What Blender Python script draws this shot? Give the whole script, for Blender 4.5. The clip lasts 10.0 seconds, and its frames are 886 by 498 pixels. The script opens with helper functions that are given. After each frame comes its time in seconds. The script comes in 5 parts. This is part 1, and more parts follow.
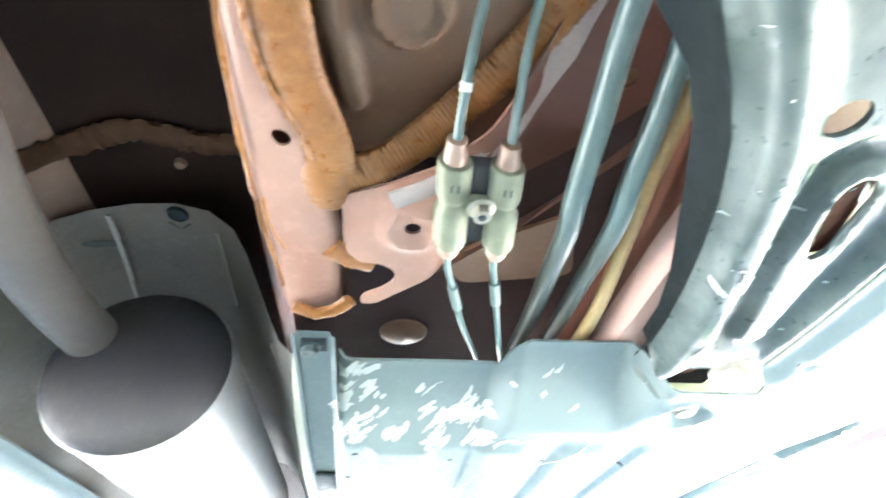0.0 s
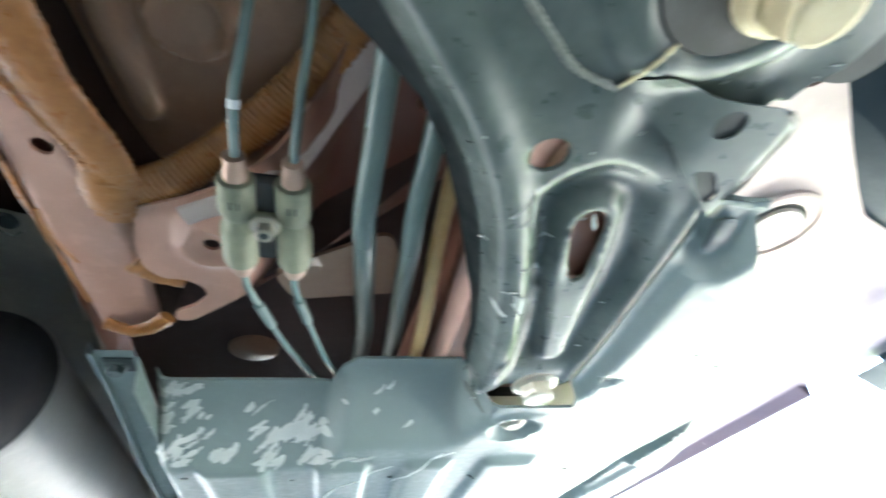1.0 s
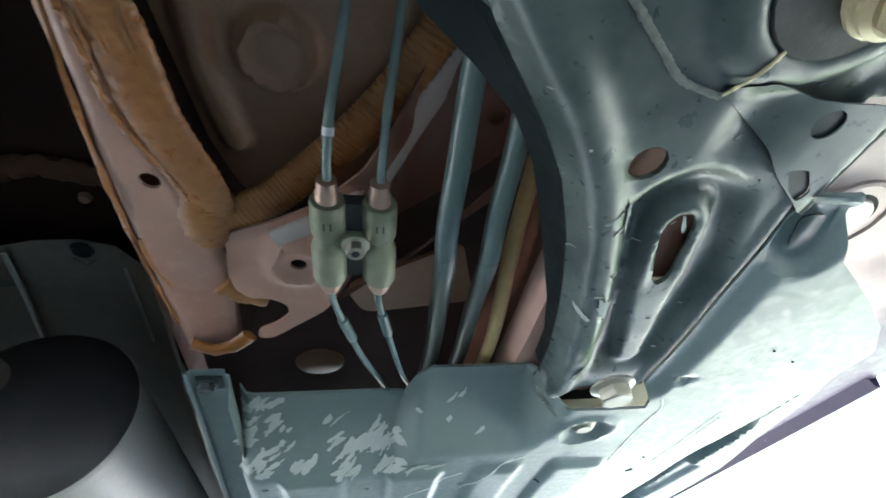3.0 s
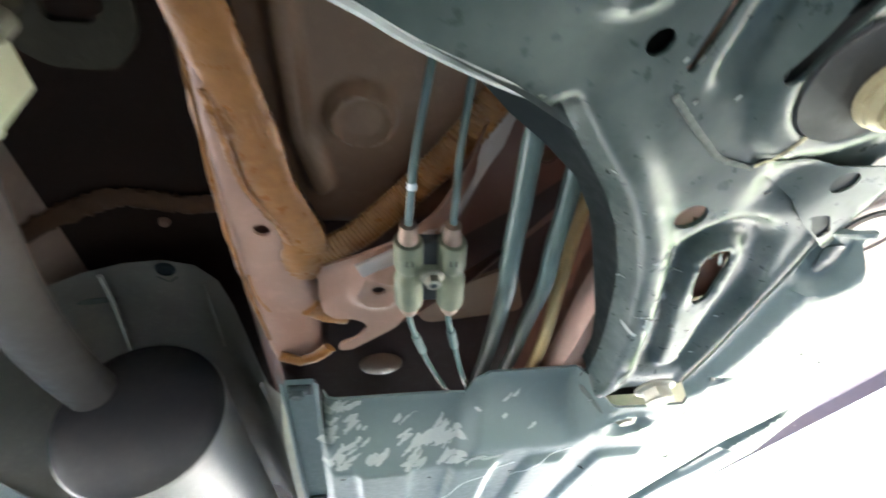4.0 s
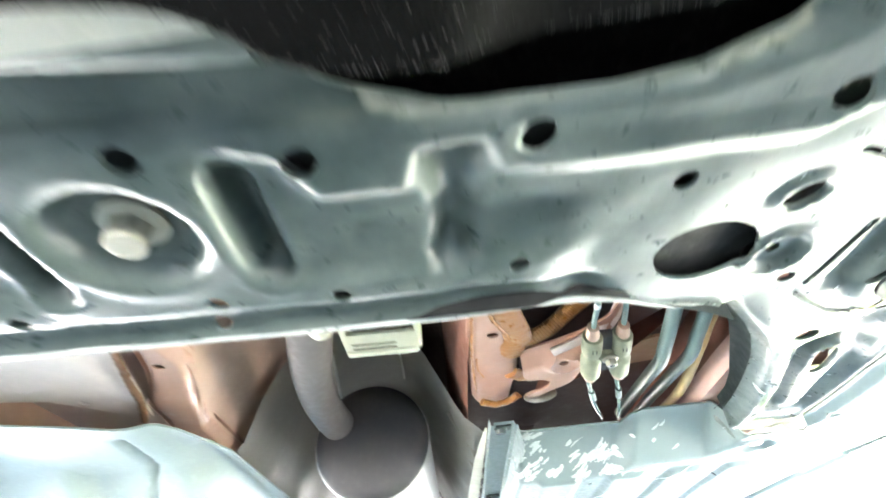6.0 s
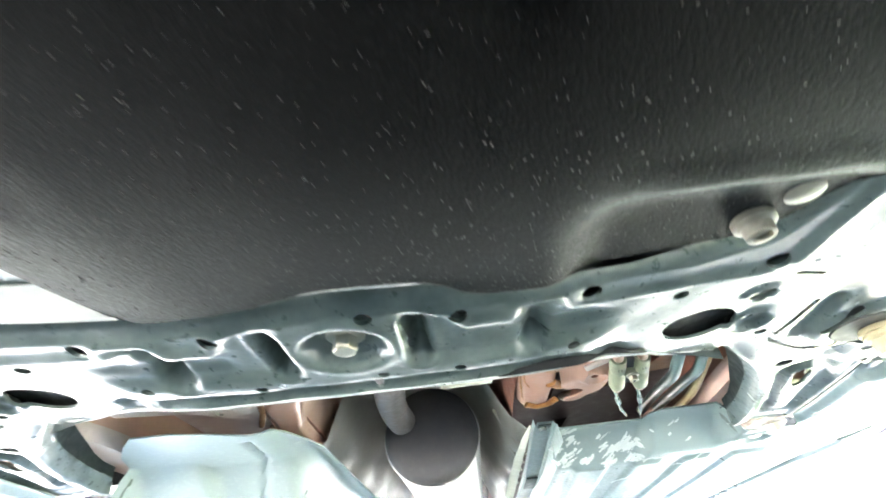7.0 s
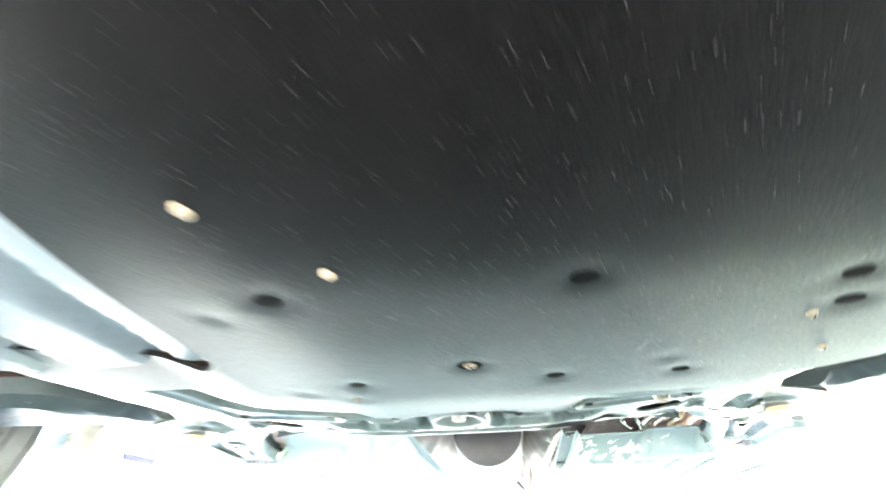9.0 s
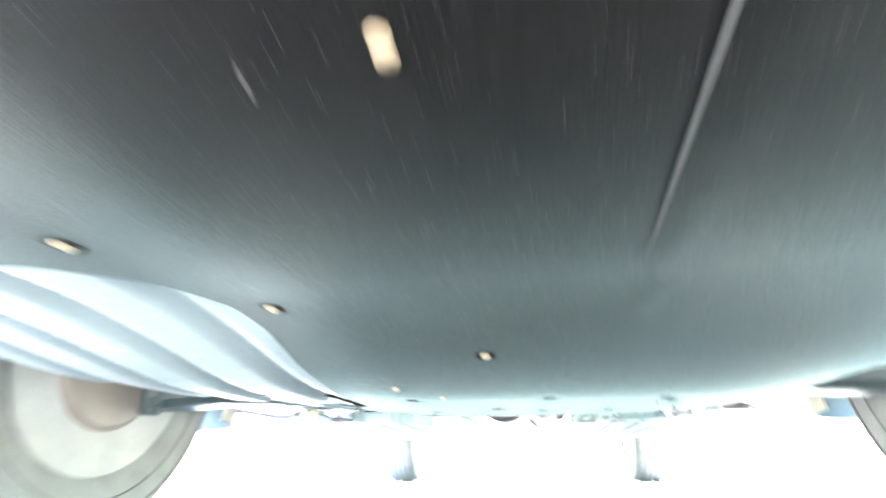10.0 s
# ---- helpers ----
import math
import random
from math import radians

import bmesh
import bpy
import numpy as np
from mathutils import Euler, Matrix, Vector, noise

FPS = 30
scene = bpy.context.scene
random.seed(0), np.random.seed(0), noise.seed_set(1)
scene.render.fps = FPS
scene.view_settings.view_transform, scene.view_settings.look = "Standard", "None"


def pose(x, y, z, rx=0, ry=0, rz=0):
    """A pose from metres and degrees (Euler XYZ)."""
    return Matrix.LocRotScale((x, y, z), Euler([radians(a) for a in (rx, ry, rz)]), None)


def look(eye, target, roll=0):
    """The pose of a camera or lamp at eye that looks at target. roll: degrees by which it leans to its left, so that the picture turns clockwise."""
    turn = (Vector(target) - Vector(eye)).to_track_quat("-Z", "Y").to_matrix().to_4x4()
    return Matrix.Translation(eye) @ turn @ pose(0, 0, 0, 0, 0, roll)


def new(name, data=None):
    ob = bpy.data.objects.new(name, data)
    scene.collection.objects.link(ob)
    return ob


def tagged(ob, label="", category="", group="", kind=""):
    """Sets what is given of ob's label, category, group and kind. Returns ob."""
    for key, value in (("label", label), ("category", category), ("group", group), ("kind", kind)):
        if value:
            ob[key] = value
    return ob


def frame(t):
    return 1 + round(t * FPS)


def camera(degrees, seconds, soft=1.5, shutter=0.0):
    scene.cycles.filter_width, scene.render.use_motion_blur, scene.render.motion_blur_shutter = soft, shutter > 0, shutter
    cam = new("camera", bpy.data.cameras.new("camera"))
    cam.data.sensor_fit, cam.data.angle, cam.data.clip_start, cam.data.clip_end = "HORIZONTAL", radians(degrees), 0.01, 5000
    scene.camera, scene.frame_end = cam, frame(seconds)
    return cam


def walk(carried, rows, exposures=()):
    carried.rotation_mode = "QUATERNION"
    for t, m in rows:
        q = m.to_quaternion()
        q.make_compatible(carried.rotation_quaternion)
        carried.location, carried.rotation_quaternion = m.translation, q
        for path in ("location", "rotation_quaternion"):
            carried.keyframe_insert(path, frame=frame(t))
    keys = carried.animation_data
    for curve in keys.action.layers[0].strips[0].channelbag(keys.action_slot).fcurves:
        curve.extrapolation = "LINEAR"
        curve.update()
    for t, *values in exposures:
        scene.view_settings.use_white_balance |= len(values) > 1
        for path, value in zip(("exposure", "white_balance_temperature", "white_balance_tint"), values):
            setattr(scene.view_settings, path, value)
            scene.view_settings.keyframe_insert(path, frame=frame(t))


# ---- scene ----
# The camera lies under a car and slides from the gearbox tunnel forwards, below the front subframe and the engine undercover.
cam = camera(85.6, 10.0, soft=1.6, shutter=0.7)
PATH = [
    (0, (0.202, -0.022, 0.101), (0.492, 1.499, 1.367), -3.3),
    (0.5, (0.237, -0.028, 0.106), (0.608, 1.45, 1.401), -4.8),
    (1, (0.279, -0.042, 0.098), (0.813, 1.401, 1.376), -8.4),
    (1.5, (0.302, -0.049, 0.095), (0.988, 1.341, 1.359), -11.9),
    (2, (0.323, -0.058, 0.093), (1.015, 1.316, 1.372), -12.5),
    (2.2, (0.300, -0.051, 0.096), (0.945, 1.346, 1.374), -11.6),
    (2.3, (0.281, -0.037, 0.109), (0.914, 1.309, 1.444), -13.0),
    (2.5, (0.267, -0.04, 0.099), (0.828, 1.392, 1.377), -11.0),
    (2.7, (0.257, -0.038, 0.100), (0.737, 1.392, 1.413), -9.6),
    (3.8, (0.218, -0.078, 0.092), (0.626, 1.419, 1.356), -9.0),
    (4, (0.207, -0.088, 0.096), (0.577, 1.417, 1.361), -8.9),
    (4.5, (0.161, -0.119, 0.089), (0.406, 1.433, 1.328), -7.5),
    (5, (0.126, -0.143, 0.072), (0.273, 1.432, 1.296), -6.7),
    (5.5, (0.12, -0.197, 0.093), (0.267, 1.37, 1.328), -7.5),
    (6, (0.101, -0.257, 0.094), (0.159, 1.309, 1.337), -6.3),
    (6.2, (0.092, -0.296, 0.076), (0.14, 1.297, 1.283), -6.9),
    (7.5, (0.052, -0.439, 0.087), (-0.002, 1.184, 1.256), -5.7),
    (8, (0.048, -0.511, 0.076), (-0.022, 1.141, 1.201), -6.1),
    (8.5, (0.058, -0.604, 0.097), (-0.074, 1.063, 1.193), -3.0),
    (8.8, (0.064, -0.66, 0.097), (-0.095, 1.03, 1.155), -3.4),
    (9, (0.053, -0.709, 0.086), (-0.161, 0.978, 1.139), -1.2),
    (9.2, (0.034, -0.773, 0.087), (-0.215, 0.947, 1.077), -2.0),
    (9.4, (0.042, -0.82, 0.106), (-0.129, 0.929, 1.06), -5.3),
    (9.5, (0.048, -0.855, 0.115), (-0.059, 0.899, 1.071), -7.2),
    (9.6, (0.054, -0.894, 0.116), (-0.013, 0.881, 1.035), -9.3),
    (9.8, (0.061, -0.993, 0.113), (-0.084, 0.818, 0.951), -6.3),
    (10, (0.07, -1.084, 0.132), (-0.234, 0.723, 0.933), -0.3),
]
EXPOSURES = [(0.0, 6.9, 6250, 8), (0.5, 6.3, 6250, 8), (1.0, 5.45, 6150, 6), (1.5, 4.5, 5800, -2), (2.0, 4.12, 5800, -4), (2.5, 4.2, 5800, 0), (4.0, 5.3, 6450, 9), (4.5, 5.6, 6550, 9), (5.0, 6.25, 6550, 8), (5.5, 6.35, 6600, 9), (6.0, 6.7, 6650, 8), (7.5, 6.33, 6500, 7), (8.0, 6.65, 6350, 7), (8.5, 6.8, 6400, 6), (9.0, 7.15, 6700, 5), (9.5, 6.5, 6400, 6), (10.0, 6.55, 6450, 6)]
walk(cam, [(t, look(eye, target, roll)) for t, eye, target, roll in PATH], EXPOSURES)

# ---- light ----
SUN_UP, SUN_ROUND = 72.0, 162.0
world = bpy.data.worlds.new("sky")
scene.world = world
world.use_nodes = True
sky = world.node_tree.nodes.new("ShaderNodeTexSky")
sky.sky_type, sky.sun_disc = "NISHITA", False
sky.sun_elevation, sky.sun_rotation = radians(SUN_UP), radians(SUN_ROUND)
world.node_tree.links.new(sky.outputs[0], world.node_tree.nodes["Background"].inputs[0])
world.node_tree.nodes["Background"].inputs[1].default_value = 0.15
lamp = bpy.data.lights.new("sun", "SUN")
lamp.energy, lamp.angle, lamp.color = 4.5, radians(0.5), (1.0, 0.96, 0.90)
sun = new("sun", lamp)
sun_from = Vector((math.sin(radians(SUN_ROUND)) * math.cos(radians(SUN_UP)), math.cos(radians(SUN_ROUND)) * math.cos(radians(SUN_UP)), math.sin(radians(SUN_UP))))
sun.matrix_world = look(sun_from * 20, (0, 0, 0))


# ---- materials ----
def material(name, colour, rough=0.6, metal=0.0, second=None, grain=60.0, spots=8.0, bump=0.15, mix=0.6, coat=0.0,
             streak=None, wear=None, wear_scale=30.0, wear_at=0.62, tangle=0.002, spread=0.12, spec=0.5):
    """Two scales of noise in colour and roughness, fine relief, and worn spots of a colour of their own."""
    m = bpy.data.materials.new(name)
    m.use_nodes = True
    nodes, links = m.node_tree.nodes, m.node_tree.links
    bsdf = nodes["Principled BSDF"]
    coords = nodes.new("ShaderNodeTexCoord")
    source = coords.outputs["Object"]
    if streak:
        squeeze = nodes.new("ShaderNodeMapping")
        squeeze.inputs["Scale"].default_value = streak
        links.new(source, squeeze.inputs[0])
        source = squeeze.outputs[0]

    def noised(scale, detail=4.0, rough_by=0.6):
        n = nodes.new("ShaderNodeTexNoise")
        n.inputs["Scale"].default_value, n.inputs["Detail"].default_value, n.inputs["Roughness"].default_value = scale, detail, rough_by
        links.new(source, n.inputs["Vector"])
        return n.outputs["Fac"]

    def ramp(value, low, high):
        r = nodes.new("ShaderNodeMapRange")
        r.inputs["From Min"].default_value, r.inputs["From Max"].default_value = low, high
        links.new(value, r.inputs["Value"])
        return r.outputs["Result"]

    def blend(fac, a, b):
        x = nodes.new("ShaderNodeMix")
        x.data_type = "RGBA"
        links.new(fac, x.inputs["Factor"])
        for socket, v in ((x.inputs["A"], a), (x.inputs["B"], b)):
            if isinstance(v, tuple):
                socket.default_value = (*v, 1.0)
            else:
                links.new(v, socket)
        return x.outputs["Result"]

    second = second or tuple(c * 0.6 for c in colour)
    wide, fine = noised(spots), noised(grain, 6.0)
    out = blend(ramp(wide, 0.5 - mix / 4, 0.5 + mix / 2), colour, second)
    lighter = tuple(min(1.0, c * 1.25 + 0.01) for c in colour)
    scaled = nodes.new("ShaderNodeMath")
    scaled.operation = "MULTIPLY"
    scaled.inputs[1].default_value = 0.45
    links.new(ramp(fine, 0.5, 0.75), scaled.inputs[0])
    out = blend(scaled.outputs[0], out, lighter)
    rough_out = nodes.new("ShaderNodeMapRange")
    rough_out.inputs["To Min"].default_value, rough_out.inputs["To Max"].default_value = max(0.05, rough - spread), min(1.0, rough + spread)
    links.new(ramp(fine, 0.3, 0.7), rough_out.inputs["Value"])
    if wear:
        worn = ramp(noised(wear_scale, 8.0, 0.7), wear_at, wear_at + 0.03)
        out = blend(worn, out, wear)
    links.new(out, bsdf.inputs["Base Color"])
    links.new(rough_out.outputs["Result"], bsdf.inputs["Roughness"])
    bsdf.inputs["Metallic"].default_value = metal
    bsdf.inputs["Coat Weight"].default_value = coat
    bsdf.inputs["Specular IOR Level"].default_value = spec
    relief = nodes.new("ShaderNodeBump")
    relief.inputs["Strength"].default_value, relief.inputs["Distance"].default_value = bump, tangle
    links.new(fine, relief.inputs["Height"])
    links.new(relief.outputs[0], bsdf.inputs["Normal"])
    return m


PRIMER = material("pink_primer", (0.43, 0.250, 0.185), 0.42, second=(0.35, 0.180, 0.125), grain=90, spots=9, bump=0.12, wear=(0.30, 0.14, 0.07), wear_scale=22, wear_at=0.675)
PRIMER_PALE = material("pale_primer", (0.56, 0.465, 0.425), 0.5, second=(0.48, 0.37, 0.335), grain=80, spots=7, bump=0.1, wear=(0.35, 0.2, 0.14), wear_scale=25, wear_at=0.72)
# Primer darkened so that the tunnel's shade sits in its colour.
PRIMER_SHADED = material("shaded_primer", (0.040, 0.021, 0.015), 0.7, second=(0.026, 0.014, 0.010), grain=70, spots=8, bump=0.12, spec=0.15)
SEALER = material("seam_sealer", (0.34, 0.145, 0.040), 0.35, second=(0.20, 0.074, 0.020), grain=170, spots=26, bump=0.35, tangle=0.002)
# Pink primer darkened to hold the pressed panel's shade.
PAN = material("shaded_pink_primer", (0.31, 0.185, 0.115), 0.42, second=(0.22, 0.105, 0.065), grain=90, spots=9, bump=0.1)
SEALER_DARK = material("dark_brown_sealer", (0.13, 0.062, 0.030), 0.6, second=(0.085, 0.042, 0.022), grain=120, spots=18, bump=0.3, spec=0.25)
# Floor primer darkened for the shade on the right-hand side.
FLOOR = material("shaded_floor_primer", (0.095, 0.060, 0.055), 0.6, second=(0.062, 0.040, 0.038), grain=70, spots=8, bump=0.12, spec=0.2)
SALMON = material("salmon_primer", (0.56, 0.345, 0.28), 0.5, second=(0.47, 0.265, 0.21), grain=80, spots=7, bump=0.1)
# Lit and shaded copies of the pink primer: salmon-brown and maroon.
TAN_WALL = material("lit_salmon_primer", (0.50, 0.345, 0.265), 0.5, second=(0.40, 0.255, 0.185), grain=80, spots=7, bump=0.12)
MAROON = material("shaded_maroon_primer", (0.27, 0.115, 0.075), 0.5, second=(0.18, 0.075, 0.05), grain=80, spots=10, bump=0.12)
ECOAT = material("black_coated_steel", (0.031, 0.047, 0.043), 0.34, second=(0.138, 0.160, 0.143), grain=130, spots=20, bump=0.07, mix=0.7, spread=0.10)
ECOAT_DARK = material("dark_flange", (0.016, 0.024, 0.025), 0.48, second=(0.034, 0.042, 0.041), grain=110, spots=18, bump=0.1, wear=(0.16, 0.16, 0.15), wear_scale=60, wear_at=0.70, spec=0.28)
PLASTIC = material("grey_underfloor_plastic", (0.125, 0.160, 0.155), 0.42, second=(0.175, 0.212, 0.205), grain=150, spots=6, bump=0.015, wear=(0.42, 0.44, 0.42), wear_scale=70, wear_at=0.70, mix=0.7)
# Lighter copy of the plastic: the left panel's brightness is in its colour.
PLASTIC_LIT = material("lit_underfloor_plastic", (0.30, 0.34, 0.32), 0.45, second=(0.25, 0.285, 0.272), grain=150, spots=5, bump=0.03, mix=0.9)
# Near-black tones for shade inside holes and gaps.
SHADE_BLACK = material("shade_black", (0.0020, 0.0020, 0.0020), 0.9, second=(0.0012, 0.0012, 0.0012), grain=200, spots=60, bump=0.3, spec=0.02)
PITCH = material("recess_shade", (0.0008, 0.0008, 0.0008), 0.9, grain=100, spots=20, bump=0.0, spec=0.0)
MATT_BLACK = material("matt_black", (0.009, 0.009, 0.009), 0.75, second=(0.014, 0.014, 0.014), grain=130, spots=25, bump=0.3, spec=0.2)
PALE_BEIGE = material("pale_beige", (0.50, 0.48, 0.42), 0.7, second=(0.30, 0.30, 0.27), grain=120, spots=16, bump=0.2, mix=0.9)
LIP = material("bare_edge", (0.42, 0.43, 0.41), 0.55, second=(0.2, 0.21, 0.2), grain=120, spots=18, bump=0.3, wear=(0.06, 0.07, 0.07), wear_scale=40, wear_at=0.6)
CHALK_WELD = material("dusty_weld", (0.15, 0.16, 0.14), 0.7, second=(0.09, 0.10, 0.09), grain=200, spots=80, bump=0.5, wear=(0.42, 0.30, 0.2), wear_scale=90, wear_at=0.66)
CHALK = material("scraped_plastic", (0.40, 0.42, 0.40), 0.8, second=(0.30, 0.33, 0.32), grain=120, spots=60, bump=0.3)
LINER = material("arch_liner", (0.022, 0.040, 0.048), 0.5, second=(0.045, 0.066, 0.074), grain=120, spots=9, bump=0.25, wear=(0.20, 0.20, 0.18), wear_scale=18, wear_at=0.66, spec=0.2)
LINER_EDGE = material("dusty_liner_lip", (0.34, 0.32, 0.28), 0.8, second=(0.20, 0.185, 0.16), grain=90, spots=16, bump=0.5, wear=(0.04, 0.045, 0.05), wear_scale=34, wear_at=0.62)
SIDE_PANEL = material("pale_splash_panel", (0.13, 0.15, 0.155), 0.55, second=(0.11, 0.125, 0.13), grain=120, spots=5, bump=0.12)
ZINC = material("zinc_plate", (0.36, 0.35, 0.31), 0.4, 0.6, second=(0.28, 0.25, 0.18), grain=140, spots=40, bump=0.1)
BRASS = material("yellowed_zinc", (0.42, 0.37, 0.24), 0.4, 0.35, second=(0.32, 0.265, 0.15), grain=140, spots=50, bump=0.15)
FITTING = material("pink_brass_nut", (0.46, 0.32, 0.25), 0.4, 0.4, second=(0.36, 0.24, 0.18), grain=140, spots=80, bump=0.1)
BLOCK = material("olive_cast_block", (0.245, 0.255, 0.175), 0.55, 0.15, second=(0.18, 0.19, 0.13), grain=180, spots=60, bump=0.2)
TUBE = material("green_coated_tube", (0.12, 0.18, 0.168), 0.22, 0.1, second=(0.19, 0.23, 0.21), grain=60, spots=14, bump=0.03, coat=0.15, spread=0.05)
HOSE = material("grey_green_hose", (0.12, 0.170, 0.158), 0.34, second=(0.09, 0.13, 0.122), grain=60, spots=12, bump=0.03, spread=0.04)
DIMPLE_DARK = material("dimple_shade_olive", (0.088, 0.112, 0.095), 0.38, second=(0.055, 0.070, 0.060), grain=140, spots=25, bump=0.1)
TAN = material("tan_hose", (0.58, 0.40, 0.18), 0.4, second=(0.45, 0.29, 0.12), grain=140, spots=20, bump=0.08)
EXHAUST = material("exhaust_steel", (0.105, 0.088, 0.078), 0.6, 0.1, second=(0.140, 0.118, 0.104), grain=120, spots=9, bump=0.08)
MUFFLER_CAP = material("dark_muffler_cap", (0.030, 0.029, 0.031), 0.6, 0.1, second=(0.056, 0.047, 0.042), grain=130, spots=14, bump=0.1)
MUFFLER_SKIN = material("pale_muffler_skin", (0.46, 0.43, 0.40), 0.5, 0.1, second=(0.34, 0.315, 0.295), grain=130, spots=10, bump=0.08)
SHIELD = material("heat_shield_metal", (0.37, 0.34, 0.285), 0.5, 0.05, second=(0.27, 0.245, 0.21), grain=140, spots=10, bump=0.12)
NUT = material("beige_nut", (0.20, 0.185, 0.150), 0.5, 0.2, second=(0.08, 0.072, 0.052), grain=160, spots=30, bump=0.2)
# Cast metal darkened to near black for the ear's shade.
EAR = material("shaded_cast_ear", (0.022, 0.020, 0.013), 0.8, 0.0, second=(0.014, 0.013, 0.009), grain=160, spots=30, bump=0.3, spec=0.08)
CAST = material("cream_cast_metal", (0.52, 0.50, 0.38), 0.55, 0.15, second=(0.40, 0.375, 0.27), grain=160, spots=30, bump=0.3)
RUBBER_OLIVE = material("olive_rubber", (0.040, 0.036, 0.024), 0.6, second=(0.026, 0.024, 0.016), grain=120, spots=30, bump=0.2, spec=0.2)
RUBBER_DARK = material("dark_rubber", (0.035, 0.035, 0.034), 0.65, second=(0.06, 0.058, 0.055), grain=110, spots=20, bump=0.25)
TYRE = material("dusty_tyre_rubber", (0.085, 0.087, 0.086), 0.8, second=(0.15, 0.147, 0.142), grain=90, spots=12, bump=0.3)
RIM = material("dusty_dark_wheel_metal", (0.15, 0.15, 0.15), 0.6, 0.1, second=(0.21, 0.205, 0.2), grain=90, spots=12, bump=0.08)
WHITE_MARK = material("white_paint_mark", (0.8, 0.82, 0.8), 0.5, grain=90, spots=40)
PLUG = material("white_plug", (0.64, 0.60, 0.57), 0.45, second=(0.55, 0.51, 0.49), grain=120, spots=30, bump=0.05)
# Violet is the tone of shade, painted into the sill's colour.
SILL = material("violet_shaded_sill", (0.15, 0.125, 0.17), 0.5, second=(0.22, 0.16, 0.19), grain=100, spots=10, bump=0.15, wear=(0.6, 0.55, 0.55), wear_scale=40, wear_at=0.70)
PAINT = material("silver_body_paint", (0.55, 0.56, 0.58), 0.3, 0.2, second=(0.52, 0.53, 0.55), grain=60, spots=3, bump=0.02, coat=0.6)
GLASS_DARK = material("tinted_glass", (0.02, 0.025, 0.025), 0.05, grain=20, spots=3, bump=0.0)
FELT = material("black_fibre_felt", (0.0009, 0.0006, 0.0005), 0.6, second=(0.0019, 0.0014, 0.0012), grain=380, spots=22, bump=0.26, streak=(1.5, 1.0, 1.0), wear=(0.008, 0.0076, 0.0068), wear_scale=330, wear_at=0.69, tangle=0.0012, spec=0.05)
felt_sheen = FELT.node_tree.nodes["Principled BSDF"]
felt_sheen.inputs["Sheen Weight"].default_value, felt_sheen.inputs["Sheen Roughness"].default_value = 0.130, 0.285
felt_sheen.inputs["Sheen Tint"].default_value = (0.68, 0.93, 1.0, 1.0)
CLIP_DIM = material("dusty_brown_clip", (0.085, 0.064, 0.038), 0.6, second=(0.03, 0.023, 0.015), grain=120, spots=60, bump=0.15)
FELT_SCRAPED = material("scraped_felt", (0.0034, 0.0031, 0.0028), 0.8, second=(0.0014, 0.0012, 0.0010), grain=300, spots=40, bump=0.3, mix=0.9)
FIBRE = material("pale_fibre", (0.030, 0.029, 0.026), 0.8, grain=90, spots=30)
CLIP = material("tan_plastic_clip", (0.14, 0.105, 0.065), 0.55, second=(0.11, 0.08, 0.05), grain=120, spots=60, bump=0.15)
GROUND = material("dry_gravel_ground", (0.36, 0.345, 0.315), 0.9, second=(0.28, 0.265, 0.24), grain=45, spots=1.5, bump=0.7, tangle=0.01, wear=(0.16, 0.15, 0.14), wear_scale=60, wear_at=0.64)
STONE = material("pale_gravel_stone", (0.50, 0.47, 0.42), 0.85, second=(0.30, 0.28, 0.25), grain=60, spots=15, bump=0.5)
STEM = material("brown_stem", (0.16, 0.11, 0.06), 0.8, grain=80, spots=20, bump=0.4)
GRASS = material("green_grass", (0.075, 0.17, 0.028), 0.55, second=(0.13, 0.24, 0.05), grain=20, spots=6, bump=0.0)



def shaded_over(base, name, colour, start, end, axis="X"):
    """A copy of a material on which a second colour, painted shade, takes over between two distances from the car's
    middle.
    """
    m = base.copy()
    m.name = name
    nodes, links = m.node_tree.nodes, m.node_tree.links
    bsdf = nodes["Principled BSDF"]
    under = bsdf.inputs["Base Color"].links[0].from_socket
    coords, split, away = nodes.new("ShaderNodeTexCoord"), nodes.new("ShaderNodeSeparateXYZ"), nodes.new("ShaderNodeMath")
    away.operation = "ABSOLUTE"
    cloud = nodes.new("ShaderNodeTexNoise")
    cloud.inputs["Scale"].default_value = 35.0
    shift = nodes.new("ShaderNodeMath")
    shift.operation = "MULTIPLY_ADD"
    shift.inputs[1].default_value = (end - start) * 0.8
    reach = nodes.new("ShaderNodeMapRange")
    reach.interpolation_type = "SMOOTHSTEP"
    reach.inputs["From Min"].default_value, reach.inputs["From Max"].default_value = start + (end - start) * 0.4, end + (end - start) * 0.4
    mix = nodes.new("ShaderNodeMix")
    mix.data_type = "RGBA"
    links.new(coords.outputs["Object"], split.inputs[0])
    links.new(coords.outputs["Object"], cloud.inputs["Vector"])
    links.new(split.outputs[axis], away.inputs[0])
    links.new(cloud.outputs["Fac"], shift.inputs[0])
    links.new(away.outputs[0], shift.inputs[2])
    links.new(shift.outputs[0], reach.inputs["Value"])
    links.new(reach.outputs["Result"], mix.inputs["Factor"])
    links.new(under, mix.inputs["A"])
    mix.inputs["B"].default_value = (*colour, 1.0)
    links.new(mix.outputs["Result"], bsdf.inputs["Base Color"])
    return m


# Violet shade painted over the outrigger's outer end.
RIG = shaded_over(PRIMER_PALE, "pink_primer_shaded_violet", (0.085, 0.072, 0.110), 0.690, 0.725)
